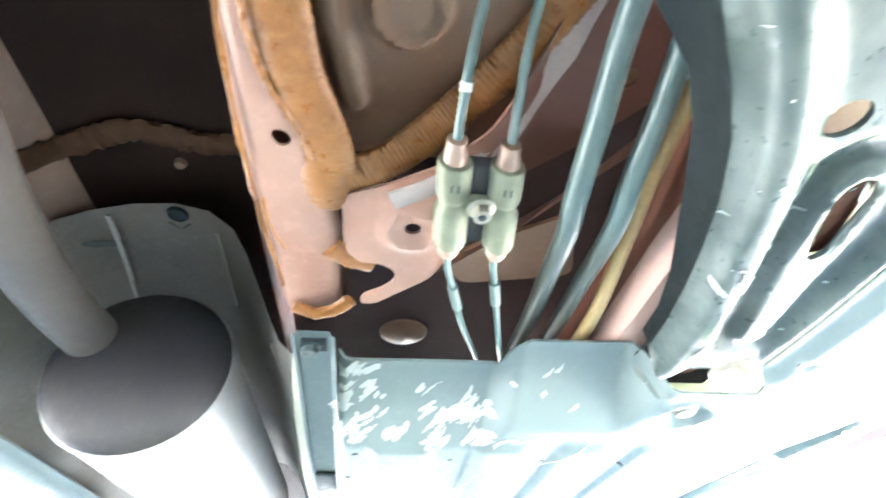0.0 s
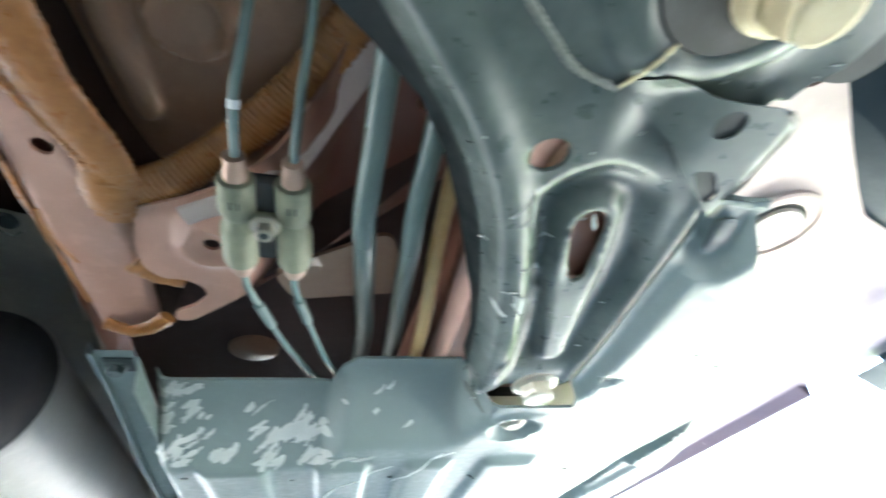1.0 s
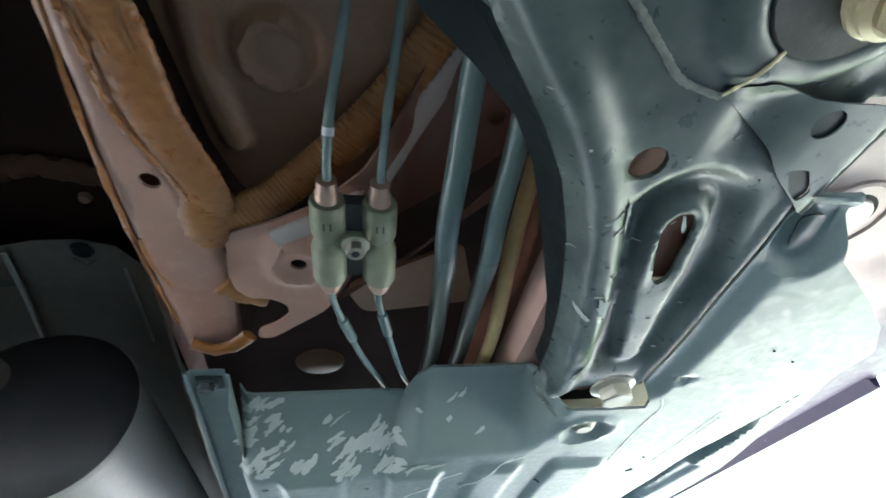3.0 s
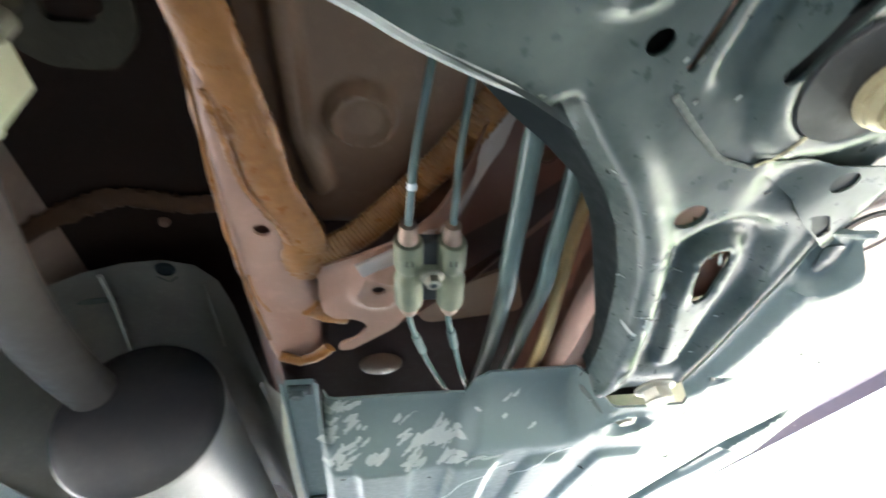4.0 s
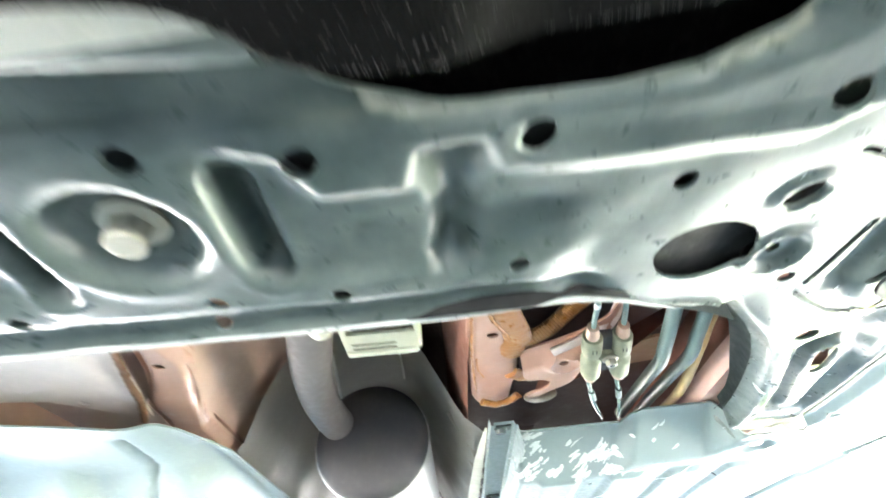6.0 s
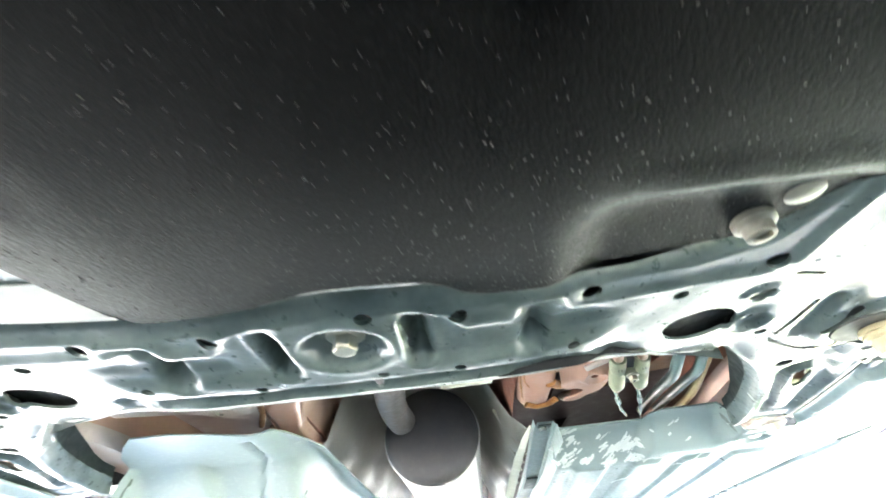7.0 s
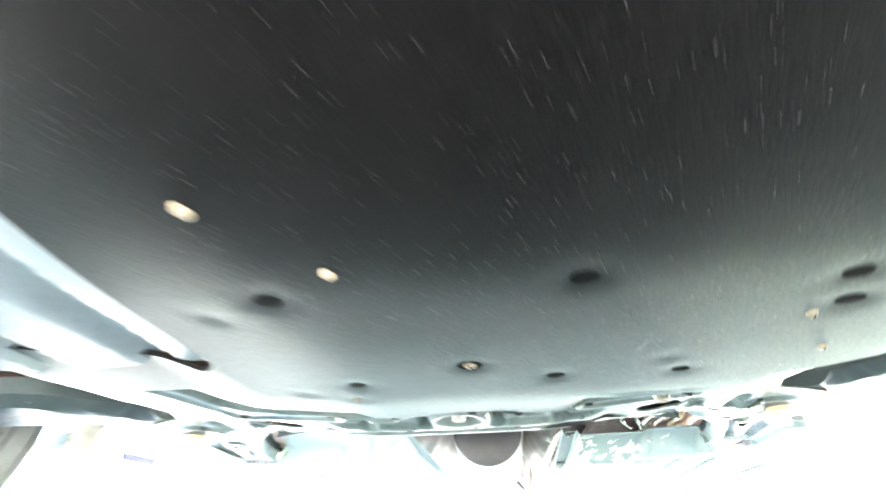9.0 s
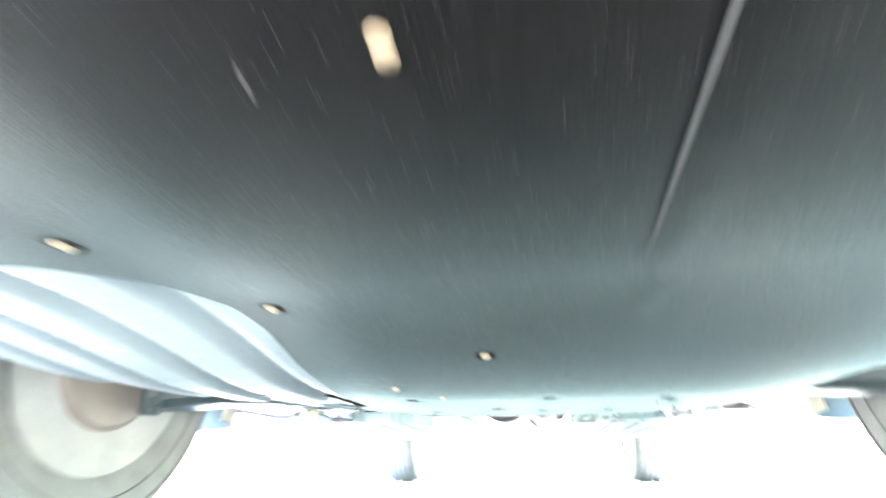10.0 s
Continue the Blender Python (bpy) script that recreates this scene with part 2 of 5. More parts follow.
# The arm's shadow on the web is painted as a fade to maroon.
WEB = shaded_over(PRIMER, "pink_primer_shaded_maroon", (0.20, 0.085, 0.06), 0.245, 0.285)

# Shade on the hoses' lower runs is painted as a darker olive.
HOSE_RUN = shaded_over(HOSE, "grey_green_hose_shaded_below", (0.070, 0.085, 0.070), 0.135, 0.185, "Y")

# ---- shaping tools: the plan is drawn at 1 / S of true size ----
S = 1.08


def thing(name, label, category, at=(0, 0, 0), group="", kind=""):
    ob = new(name)
    ob.empty_display_size = 0.05
    ob.location = Vector(at) * S
    return tagged(ob, label, category, group, kind)


def mesh_of(bm, mat, smooth=35.0):
    bmesh.ops.scale(bm, vec=(S, S, S), verts=bm.verts)
    bmesh.ops.recalc_face_normals(bm, faces=bm.faces)
    data = bpy.data.meshes.new("part")
    limit = radians(smooth)
    for f in bm.faces:
        f.smooth = True
    for e in bm.edges:
        e.smooth = len(e.link_faces) == 2 and e.calc_face_angle(0.0) < limit
    bm.to_mesh(data)
    bm.free()
    data.materials.append(mat)
    return data


def part(name, bm, mat, parent=None, label="", at=None, smooth=35.0):
    """Links a bmesh, drawn in the plan's units, as one mesh under a thing or under a part."""
    ob = new(name, bm if isinstance(bm, bpy.types.Mesh) else mesh_of(bm, mat, smooth))
    if at is not None:
        ob.location = Vector(at) * S
    if parent is not None:
        ob.parent = parent
        if parent.parent is None:
            ob.matrix_parent_inverse = Matrix.Translation(-parent.location)
    if label:
        ob["label"] = label
    return ob


def lone(name, bm, mat, label, category, group="", kind="", smooth=35.0):
    return tagged(part(name, bm, mat, smooth=smooth), label, category, group, kind)


def spline(points, per=8):
    """A smooth line through the points."""
    p = [Vector(v) for v in points]
    p = [2 * p[0] - p[1]] + p + [2 * p[-1] - p[-2]]
    out = []
    for i in range(1, len(p) - 2):
        for k in range(per):
            t = k / per
            a, b, c, d = p[i - 1 : i + 3]
            out.append(0.5 * (2 * b + (c - a) * t + (2 * a - 5 * b + 4 * c - d) * t * t + (3 * b - a - 3 * c + d) * t ** 3))
    return out + [p[-2]]


def tube(points, r, seg=12, per=8, flat=1.0, wrinkle=0.0, bm=None, taper=None, brush=0.0):
    """A round or flattened tube along a smooth line."""
    bm = bm or bmesh.new()
    line = spline(points, per) if per else [Vector(v) for v in points]
    rings = []
    for i, c in enumerate(line):
        along = (line[min(i + 1, len(line) - 1)] - line[max(i - 1, 0)]).normalized()
        side = along.cross(Vector((0, 0, 1)))
        side = side.normalized() if side.length > 1e-4 else Vector((1, 0, 0))
        up = side.cross(along).normalized()
        k = r if taper is None else r * (taper[0] + (taper[1] - taper[0]) * i / (len(line) - 1))
        ring = []
        for j in range(seg):
            a = 2 * math.pi * j / seg
            w = 1.0 + wrinkle * (noise.noise(Vector((i * 0.9, j * 0.35, r * 900))) + 0.6 * noise.noise(Vector((i * 0.4, j * 0.8, 3.1))))
            w += brush * math.sin(i * 1.15 + 1.6 * math.cos(a) + 3.0 * noise.noise(Vector((i * 0.05, a * 0.5, 7.7)))) * (0.55 + noise.noise(Vector((i * 0.11, a, 1.3))))
            ring.append(bm.verts.new(c + side * math.cos(a) * k * w + up * math.sin(a) * k * flat * w))
        rings.append(ring)
    for a, b in zip(rings, rings[1:]):
        for j in range(seg):
            bm.faces.new((a[j], a[(j + 1) % seg], b[(j + 1) % seg], b[j]))
    bm.faces.new(rings[0][::-1])
    bm.faces.new(rings[-1])
    return bm


def turned(profile, axis="z", at=(0, 0, 0), seg=24, bm=None, sides=None):
    """Turns a profile of (radius, height) round an axis. sides: a count of flats in place of a round."""
    bm = bm or bmesh.new()
    seg = sides or seg
    turn = {"z": lambda r, h, a: (r * math.cos(a), r * math.sin(a), h), "x": lambda r, h, a: (h, r * math.cos(a), r * math.sin(a)),
            "y": lambda r, h, a: (r * math.cos(a), h, r * math.sin(a))}[axis]
    rings = []
    for r, h in profile:
        rings.append([bm.verts.new(Vector(at) + Vector(turn(max(r, 1e-5), h, 2 * math.pi * j / seg))) for j in range(seg)])
    for a, b in zip(rings, rings[1:]):
        for j in range(seg):
            bm.faces.new((a[j], a[(j + 1) % seg], b[(j + 1) % seg], b[j]))
    bm.faces.new(rings[0][::-1])
    bm.faces.new(rings[-1])
    return bm


def block(size, at=(0, 0, 0), bevel=0.001, turn=(0, 0, 0), bm=None):
    made = bmesh.new()
    bmesh.ops.create_cube(made, size=1.0)
    bmesh.ops.scale(made, vec=size, verts=made.verts)
    if bevel:
        bmesh.ops.bevel(made, geom=list(made.edges), offset=bevel, segments=2, affect="EDGES", profile=0.6)
    made.transform(pose(*at, *turn))
    if bm is None:
        return made
    data = bpy.data.meshes.new("tmp")
    made.to_mesh(data)
    made.free()
    bm.from_mesh(data)
    bpy.data.meshes.remove(data)
    return bm


def loft(sections):
    """A skin through rows of points."""
    bm = bmesh.new()
    rows = [[bm.verts.new(p) for p in row] for row in sections]
    for a, b in zip(rows, rows[1:]):
        for i in range(len(a) - 1):
            bm.faces.new((a[i], a[i + 1], b[i + 1], b[i]))
    return bm


def inside(x, y, loop):
    hit, n = False, len(loop)
    for i in range(n):
        (x1, y1), (x2, y2) = loop[i], loop[i - 1]
        if (y1 > y) != (y2 > y) and x < (x2 - x1) * (y - y1) / (y2 - y1) + x1:
            hit = not hit
    return hit


def within(cloud, loop):
    """Which of many points lie inside an outline."""
    x, y = cloud[:, 0], cloud[:, 1]
    hit = np.zeros(len(cloud), bool)
    for (x1, y1), (x2, y2) in zip(loop, loop[-1:] + loop[:-1]):
        if y1 != y2:
            hit ^= ((y1 > y) != (y2 > y)) & (x < (x2 - x1) * (y - y1) / (y2 - y1) + x1)
    return hit


def ellipse(x, y, a, b=None, turn=0.0, n=18):
    b, t = b or a, radians(turn)
    return [(x + a * math.cos(k) * math.cos(t) - b * math.sin(k) * math.sin(t), y + a * math.cos(k) * math.sin(t) + b * math.sin(k) * math.cos(t))
            for k in (2 * math.pi * i / n for i in range(n))]


def slot(x1, y1, x2, y2, w, n=6):
    a = math.atan2(y2 - y1, x2 - x1)
    ends = []
    for (x, y), b in (((x2, y2), a - math.pi / 2), ((x1, y1), a + math.pi / 2)):
        ends += [(x + w / 2 * math.cos(b + math.pi * i / n), y + w / 2 * math.sin(b + math.pi * i / n)) for i in range(n + 1)]
    return ends


def rounded(loop, r, n=4):
    """Rounds the corners of a closed outline."""
    out = []
    for i, p in enumerate(loop):
        p, a, b = Vector(p), Vector(loop[i - 1]), Vector(loop[(i + 1) % len(loop)])
        k = min(r, (a - p).length / 2.2, (b - p).length / 2.2)
        s, e = p + (a - p).normalized() * k, p + (b - p).normalized() * k
        out += [tuple(s * (1 - t) ** 2 + p * 2 * t * (1 - t) + e * t * t) for t in (j / n for j in range(n + 1))]
    return out


def plate(outline, height, thick=0.0015, step=0.006, holes=(), jitter=0.15):
    """A pressed sheet: an outline with real holes, bent to height(x, y), with a thickness upwards."""
    from mathutils.geometry import delaunay_2d_cdt
    points, edges = [], []
    for loop in (outline, *holes):
        first, fine = len(points), []
        for i, p in enumerate(loop):
            q = loop[(i + 1) % len(loop)]
            parts = max(1, int(math.hypot(q[0] - p[0], q[1] - p[1]) / (step * 1.2)))
            fine += [(p[0] + (q[0] - p[0]) * k / parts, p[1] + (q[1] - p[1]) * k / parts) for k in range(parts)]
        points += fine
        edges += [(first + i, first + (i + 1) % len(fine)) for i in range(len(fine))]
    rim = np.array(points)
    lo, hi = rim.min(0), rim.max(0)
    i, j = np.meshgrid(np.arange(int((hi[0] - lo[0]) / step) + 1), np.arange(int((hi[1] - lo[1]) / step) + 1), indexing="ij")
    shake = np.random.RandomState(3).uniform(-jitter, jitter, (2, *i.shape))
    cloud = np.stack((lo[0] + (i + 0.5 * (j % 2) + shake[0]) * step, lo[1] + (j + shake[1]) * step), -1).reshape(-1, 2)
    cloud = cloud[within(cloud, outline)]
    for h in holes:
        cloud = cloud[~within(cloud, h)]
    for k in range(0, len(cloud), 2000):
        some = cloud[k : k + 2000]
        far = ((some[:, None] - rim[None]) ** 2).sum(2).min(1) > (0.45 * step) ** 2
        points += [tuple(p) for p in some[far]]
    verts, _, faces, *_ = delaunay_2d_cdt([Vector(p) for p in points], edges, [], 0, 1e-6)
    flat = np.array([tuple(v) for v in verts])
    faces = [tuple(f) for f in faces]
    mids = flat[np.array(faces)].mean(1)
    good = within(mids, outline)
    for h in holes:
        good &= ~within(mids, h)
    keep = [f for f, k in zip(faces, good) if k]
    used = sorted({i for f in keep for i in f})
    at = {i: k for k, i in enumerate(used)}
    bm = bmesh.new()
    lower = [bm.verts.new((verts[i].x, verts[i].y, height(verts[i].x, verts[i].y))) for i in used]
    upper = [bm.verts.new((v.co.x, v.co.y, v.co.z + thick)) for v in lower]
    count = {}
    for f in keep:
        a = [at[i] for i in f]
        bm.faces.new([lower[i] for i in a])
        bm.faces.new([upper[i] for i in a[::-1]])
        for i in range(3):
            e = (a[i], a[(i + 1) % 3])
            count[tuple(sorted(e))] = None if tuple(sorted(e)) in count else e
    for e in count.values():
        if e:
            bm.faces.new((lower[e[1]], lower[e[0]], upper[e[0]], upper[e[1]]))
    return bm


def ease(lo, hi, x):
    t = min(1.0, max(0.0, (x - lo) / (hi - lo)))
    return t * t * (3 - 2 * t)


def bell(x, centre, half):
    return ease(half, 0.0, abs(x - centre)) if half else 0.0


def near_line(x, y, line):
    """The distance from a point to a broken line."""
    best = 9.0
    for (x1, y1), (x2, y2) in zip(line, line[1:]):
        dx, dy = x2 - x1, y2 - y1
        t = min(1.0, max(0.0, ((x - x1) * dx + (y - y1) * dy) / (dx * dx + dy * dy)))
        best = min(best, math.hypot(x - x1 - t * dx, y - y1 - t * dy))
    return best


def both(points):
    """Closes a right-hand outline with its mirror image."""
    return points + [(-x, y) for x, y in reversed(points) if abs(x) > 1e-6]


def mirrored(bm):
    bmesh.ops.scale(bm, vec=(-1, 1, 1), verts=bm.verts)
    bmesh.ops.reverse_faces(bm, faces=bm.faces)
    return bm


def hex_bolt(at, across, tall, flange, parent=None, mat=ZINC, name="bolt", label="", dish=True):
    """A bolt that hangs head down: washer flange, six-sided head with a dished face."""
    x, y, z = at
    bm = turned([(flange * 0.9, 0.0), (flange, -tall * 0.08), (flange, -tall * 0.2), (across * 0.62, -tall * 0.32)], at=at, seg=28)
    r = across / 2 / math.cos(math.pi / 6)
    turned([(r, -tall * 0.25), (r, -tall * 0.88), (r * 0.93, -tall * 0.97), (r * 0.86, -tall)] + ([] if dish else [(0, -tall)]), at=at, sides=6, bm=bm)
    if dish:
        bmesh.ops.delete(bm, geom=[f for f in bm.faces if len(f.verts) == 6 and f.calc_center_median().z < z - tall * 0.99], context="FACES_ONLY")
        turned([(r * 0.86, -tall), (r * 0.74, -tall * 1.01), (r * 0.68, -tall * 0.97), (r * 0.62, -tall * 0.86), (0, -tall * 0.84)], at=at, seg=28, bm=bm)
    return part(name, bm, mat, parent, label)


# ---- ground ----
def build_ground():
    def height(x, y):
        return -0.004 + 0.004 * noise.noise(Vector((x * 3, y * 3, 0)))

    bm = bmesh.new()
    ticks = [-600, -200, -60, -20, -8, -5] + [-4 + 0.25 * i for i in range(37)] + [6, 9, 20, 60, 200, 600]
    grid = [[bm.verts.new((x, y, height(x, y))) for x in ticks] for y in ticks]
    for a, b in zip(grid, grid[1:]):
        for i in range(len(ticks) - 1):
            bm.faces.new((a[i], a[i + 1], b[i + 1], b[i]))
    lone("ground", bm, GROUND, "dry pale gravel and dirt ground under the car", "ground", kind="structure", smooth=80)

    rng = random.Random(11)
    bm = bmesh.new()
    for _ in range(2600):
        x, y = rng.uniform(-1.3, 1.3), rng.uniform(-1.6, 3.2)
        r = rng.uniform(0.003, 0.011)
        turn = Euler((rng.uniform(0, 6), rng.uniform(0, 6), rng.uniform(0, 6))).to_matrix()
        base = [(1, 0, 0), (-1, 0, 0), (0, 1, 0), (0, -1, 0), (0, 0, 0.7), (0, 0, -0.7)]
        v = [bm.verts.new(Vector((x, y, r * 0.25)) + turn @ Vector(b) * r * rng.uniform(0.7, 1.2)) for b in base]
        for i, j in ((0, 2), (2, 1), (1, 3), (3, 0)):
            bm.faces.new((v[i], v[j], v[4]))
            bm.faces.new((v[j], v[i], v[5]))
    lone("gravel", bm, STONE, "loose pale gravel stones on the ground", "gravel", kind="stuff", smooth=20)

    bm = bmesh.new()
    for _ in range(9000):
        x, y = rng.uniform(0.98, 2.6), rng.uniform(-1.6, 2.2)
        tall, lean, way, w = rng.uniform(0.03, 0.10), rng.uniform(0.2, 1.0), rng.uniform(0, 6.28), rng.uniform(0.002, 0.005)
        d, s = Vector((math.cos(way), math.sin(way), 0)), Vector((-math.sin(way), math.cos(way), 0))
        foot = Vector((x, y, -0.004))
        mid, tip = foot + d * tall * lean * 0.4 + Vector((0, 0, tall * 0.7)), foot + d * tall * lean + Vector((0, 0, tall))
        a, b, c, e, t = (bm.verts.new(p) for p in (foot - s * w, foot + s * w, mid - s * w * 0.8, mid + s * w * 0.8, tip))
        bm.faces.new((a, b, e, c))
        bm.faces.new((c, e, t))
    bush = thing("shrub", "sunlit green narrow-leaved shrub beside the car", "shrub", (2.4, 0.42, 0.0))
    for k in range(7):
        a = k * 0.9
        part("stem", tube([(2.4, 0.42, 0), (2.4 + 0.1 * math.cos(a), 0.42 + 0.1 * math.sin(a), 0.6), (2.4 + 0.35 * math.cos(a), 0.42 + 0.4 * math.sin(a), 1.5)], 0.012, 6, 5, taper=(1.0, 0.3)), STEM, bush)
    leafs = bmesh.new()
    for _ in range(13000):
        v = Vector((rng.gauss(0, 1), rng.gauss(0, 1), rng.gauss(0, 1))).normalized() * rng.uniform(0.45, 1.0)
        c = Vector((2.4 + v.x * 0.50, 0.40 + v.y * 0.75, 1.25 + v.z * 0.95))
        d = Vector((rng.uniform(-1, 1), rng.uniform(-1, 1), rng.uniform(-0.7, 0.9))).normalized()
        s = d.cross(Vector((rng.uniform(-1, 1), rng.uniform(-1, 1), rng.uniform(-1, 1)))).normalized() * rng.uniform(0.006, 0.012)
        n = rng.uniform(0.05, 0.13)
        q = [leafs.verts.new(p) for p in (c, c + d * n * 0.5 + s, c + d * n - Vector((0, 0, 0.015)), c + d * n * 0.5 - s)]
        leafs.faces.new(q)
    part("crown", leafs, GRASS, bush, "narrow bright green leaves", smooth=80)
    lone("grass", bm, GRASS, "bright green sunlit grass beside the car", "grass", kind="stuff", smooth=80)


build_ground()


# ---- the car's body, seen from below ----
body = thing("car", "parked silver car with pink primed underside", "car", (0, 0.9, 0.3))
RAIL_OUT = [(0.128, -0.30), (0.130, 0.0), (0.140, 0.068), (0.154, 0.135), (0.166, 0.165), (0.170, 0.20), (0.168, 0.282)]
RAIL_IN = [(0.122, -0.30), (0.120, 0.05), (0.119, 0.14), (0.127, 0.282)]


def build_underbody():
    def tunnel_row(y):
        wide = 1.0 + 0.03 * ease(0.2, 0.5, y)
        half = [(0.121, 0.285), (0.118, 0.30), (0.110, 0.345), (0.101, 0.40), (0.085, 0.44), (0.06, 0.458), (0.03, 0.463)]
        flare = 0.048 * ease(0.12, 0.32, y)
        row = [(-x * wide - flare * ease(0.43, 0.285, z), y, z) for x, z in half] + [(0, y, 0.464)] + [(x * wide, y, z) for x, z in reversed(half)]
        return row

    # The tunnel's light and shade are painted: maroon right, dark roof, salmon left.
    part("tunnel_wall", loft([tunnel_row(-0.45 + 0.05 * i)[11:] for i in range(62)]), MAROON, body, "tunnel side wall toned red-brown for shade")
    part("tunnel", loft([tunnel_row(-0.45 + 0.05 * i)[4:12] for i in range(62)]), PRIMER_SHADED, body, "shaded brown-pink gearbox tunnel")
    part("tunnel_wall", loft([tunnel_row(-0.45 + 0.05 * i)[:5] for i in range(62)]), TAN_WALL, body, "tunnel side wall toned salmon-brown for light")
    # Unseen sheet added to block light coming from the engine bay.
    closing = loft([[(-0.60, -0.175, z), (-0.2, -0.18, z), (0.2, -0.18, z), (0.60, -0.175, z)] for z in (0.25, 0.33, 0.42, 0.52)])
    bmesh.ops.solidify(closing, geom=list(closing.faces), thickness=0.003)
    part("light_baffle", closing, PRIMER_SHADED, body, "unseen dark sheet added to keep light out of the tunnel")
    part("weld_stud", turned([(0.0, -0.004), (0.0045, -0.004), (0.0055, -0.001), (0.006, 0.001)], at=(-0.002, 0.318, 0.4625), seg=16), PRIMER, body, "small round weld stud")
    # The darker sealer paints the tunnel's shade onto this bead.
    bead = [(x, 0.283 + 0.004 * math.sin(x * 60), z - 0.006) for x, _, z in tunnel_row(0.283)[3:-3]]
    part("sealer_bead", tube(bead, 0.012, 12, 8, 0.45, 0.35), SEALER_DARK, body, "wavy brown seam sealer bead")
    for side in (1, -1):
        # the longitudinal rail beside the tunnel
        rail_in = RAIL_IN if side > 0 else RAIL_IN[:2] + [(0.119, 0.135), (0.127, 0.165), (0.141, 0.205), (0.160, 0.278), (0.164, 0.40)]
        rail_out = RAIL_OUT if side > 0 else RAIL_OUT[:5] + [(0.186, 0.20), (0.196, 0.282), (0.198, 0.40)]
        outline = rail_in + rail_out[::-1]
        holes = [ellipse(0.141, 0.129, 0.0048)]

        def rail_height(x, y):
            d = near_line(x, y, rail_in)
            e = near_line(x, y, rail_out)
            return 0.279 + 0.010 * ease(0.007, 0.0, d) + 0.006 * ease(0.005, 0.0, e) + 0.002 * noise.noise(Vector((x * 40, y * 25, 2)))

        bm = plate(outline, rail_height, 0.002, 0.0032, holes)
        part("rail", bm if side > 0 else mirrored(bm), PRIMER, body, "pink primed longitudinal rail", smooth=70)
        # Added sheet above the rail stops light from showing in its hole.
        cap = plate(outline, lambda x, y: 0.2975, 0.002, 0.02)
        part("rail_hole_backing", cap if side > 0 else mirrored(cap), MAROON if side > 0 else PRIMER, body)
        wall = loft([[(x, y, 0.28), (x + 0.003, y, 0.30), (x + 0.004, y, 0.345)] for x, y in rail_out])
        part("rail_wall", wall if side > 0 else mirrored(wall), PRIMER_SHADED if side > 0 else PRIMER, body)
        # thin cracked sealer along the rail's inner edge
        if side > 0:
            part("sealer_bead", tube([(0.1250, 0.02, 0.2815), (0.1225, 0.10, 0.279), (0.1240, 0.17, 0.279), (0.130, 0.25, 0.279)], 0.0013, 8, 10, 0.7, 0.9), SEALER, body)
            part("scratch_ridge", tube([(0.128, 0.168, 0.2775), (0.130, 0.19, 0.2765), (0.136, 0.208, 0.2765)], 0.0012, 6, 8, 0.6, 0.4), SEALER, body)

        # the pressed panel with a round boss between rail and crossmember
        def pan_height(x, y):
            r = math.hypot(x - 0.197, y - 0.080)
            boss = -0.009 * ease(0.0225, 0.0170, r) + 0.004 * ease(0.0160, 0.0120, r)
            ridge = -0.009 * ease(0.010, 0.003, near_line(x, y, [(0.158, 0.02), (0.161, 0.09), (0.172, 0.132)]))
            return 0.325 + boss + ridge + 0.03 * ease(0.16, 0.21, y)

        bm = plate([(0.128, -0.28), (0.40, -0.28), (0.40, 0.02), (0.33, 0.10), (0.24, 0.19), (0.165, 0.21), (0.125 if side > 0 else 0.155, 0.20), (0.125, 0.14)], pan_height, 0.002, 0.0026 if side > 0 else 0.008)
        part("pressed_panel", bm if side > 0 else mirrored(bm), PAN if side > 0 else PRIMER_PALE, body, "pink pressed panel with a round boss, right-hand one darkened for shade", smooth=60)
        # floor pan, ribbed
        def floor_height(x, y):
            return 0.312 - 0.010 * ease(0.012, 0.004, abs((x - 0.02) % 0.13 - 0.065)) * ease(0.40, 0.5, y) + 0.02 * ease(0.3, 0.2, y)

        # Light and shade go into the colour: dark floor right, pale floor left.
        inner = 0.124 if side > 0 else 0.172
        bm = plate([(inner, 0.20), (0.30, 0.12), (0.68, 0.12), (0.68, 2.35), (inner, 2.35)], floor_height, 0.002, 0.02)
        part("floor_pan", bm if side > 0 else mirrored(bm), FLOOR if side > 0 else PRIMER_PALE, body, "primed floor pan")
        bm = turned([(0.0, -0.004), (0.017, -0.004), (0.021, -0.002), (0.022, 0.002)], at=(0.219, 0.362, 0.312))
        part("floor_plug", bm if side > 0 else mirrored(bm), PAN, body, "round pressed floor plug")

        # crossmember web with the C-shaped notch
        web = rounded([(0.168, 0.165), (0.195, 0.153), (0.218, 0.139), (0.240, 0.114), (0.262, 0.082), (0.30, 0.00), (0.335, 0.02), (0.335, 0.105), (0.310, 0.135),
                       (0.268, 0.174), (0.228, 0.214), (0.190, 0.2505), (0.1805, 0.2500), (0.1825, 0.2400), (0.1935, 0.2330), (0.2015, 0.2230),
                       (0.2010, 0.2130), (0.1920, 0.2065), (0.1800, 0.2065), (0.1725, 0.198)], 0.004, 3)

        def web_height(x, y):
            r = math.hypot(x - 0.208, y - 0.175)
            rise = 0.012 * ease(0.10, 0.02, near_line(x, y, [(0.168, 0.165), (0.218, 0.139), (0.262, 0.082), (0.30, 0.0)]) * 5)
            return 0.268 + 0.004 * ease(0.014, 0.007, r) - 0.003 * ease(0.020, 0.014, r) + rise + 0.046 * ease(0.238, 0.278, x + 0.15 * (y - 0.1))

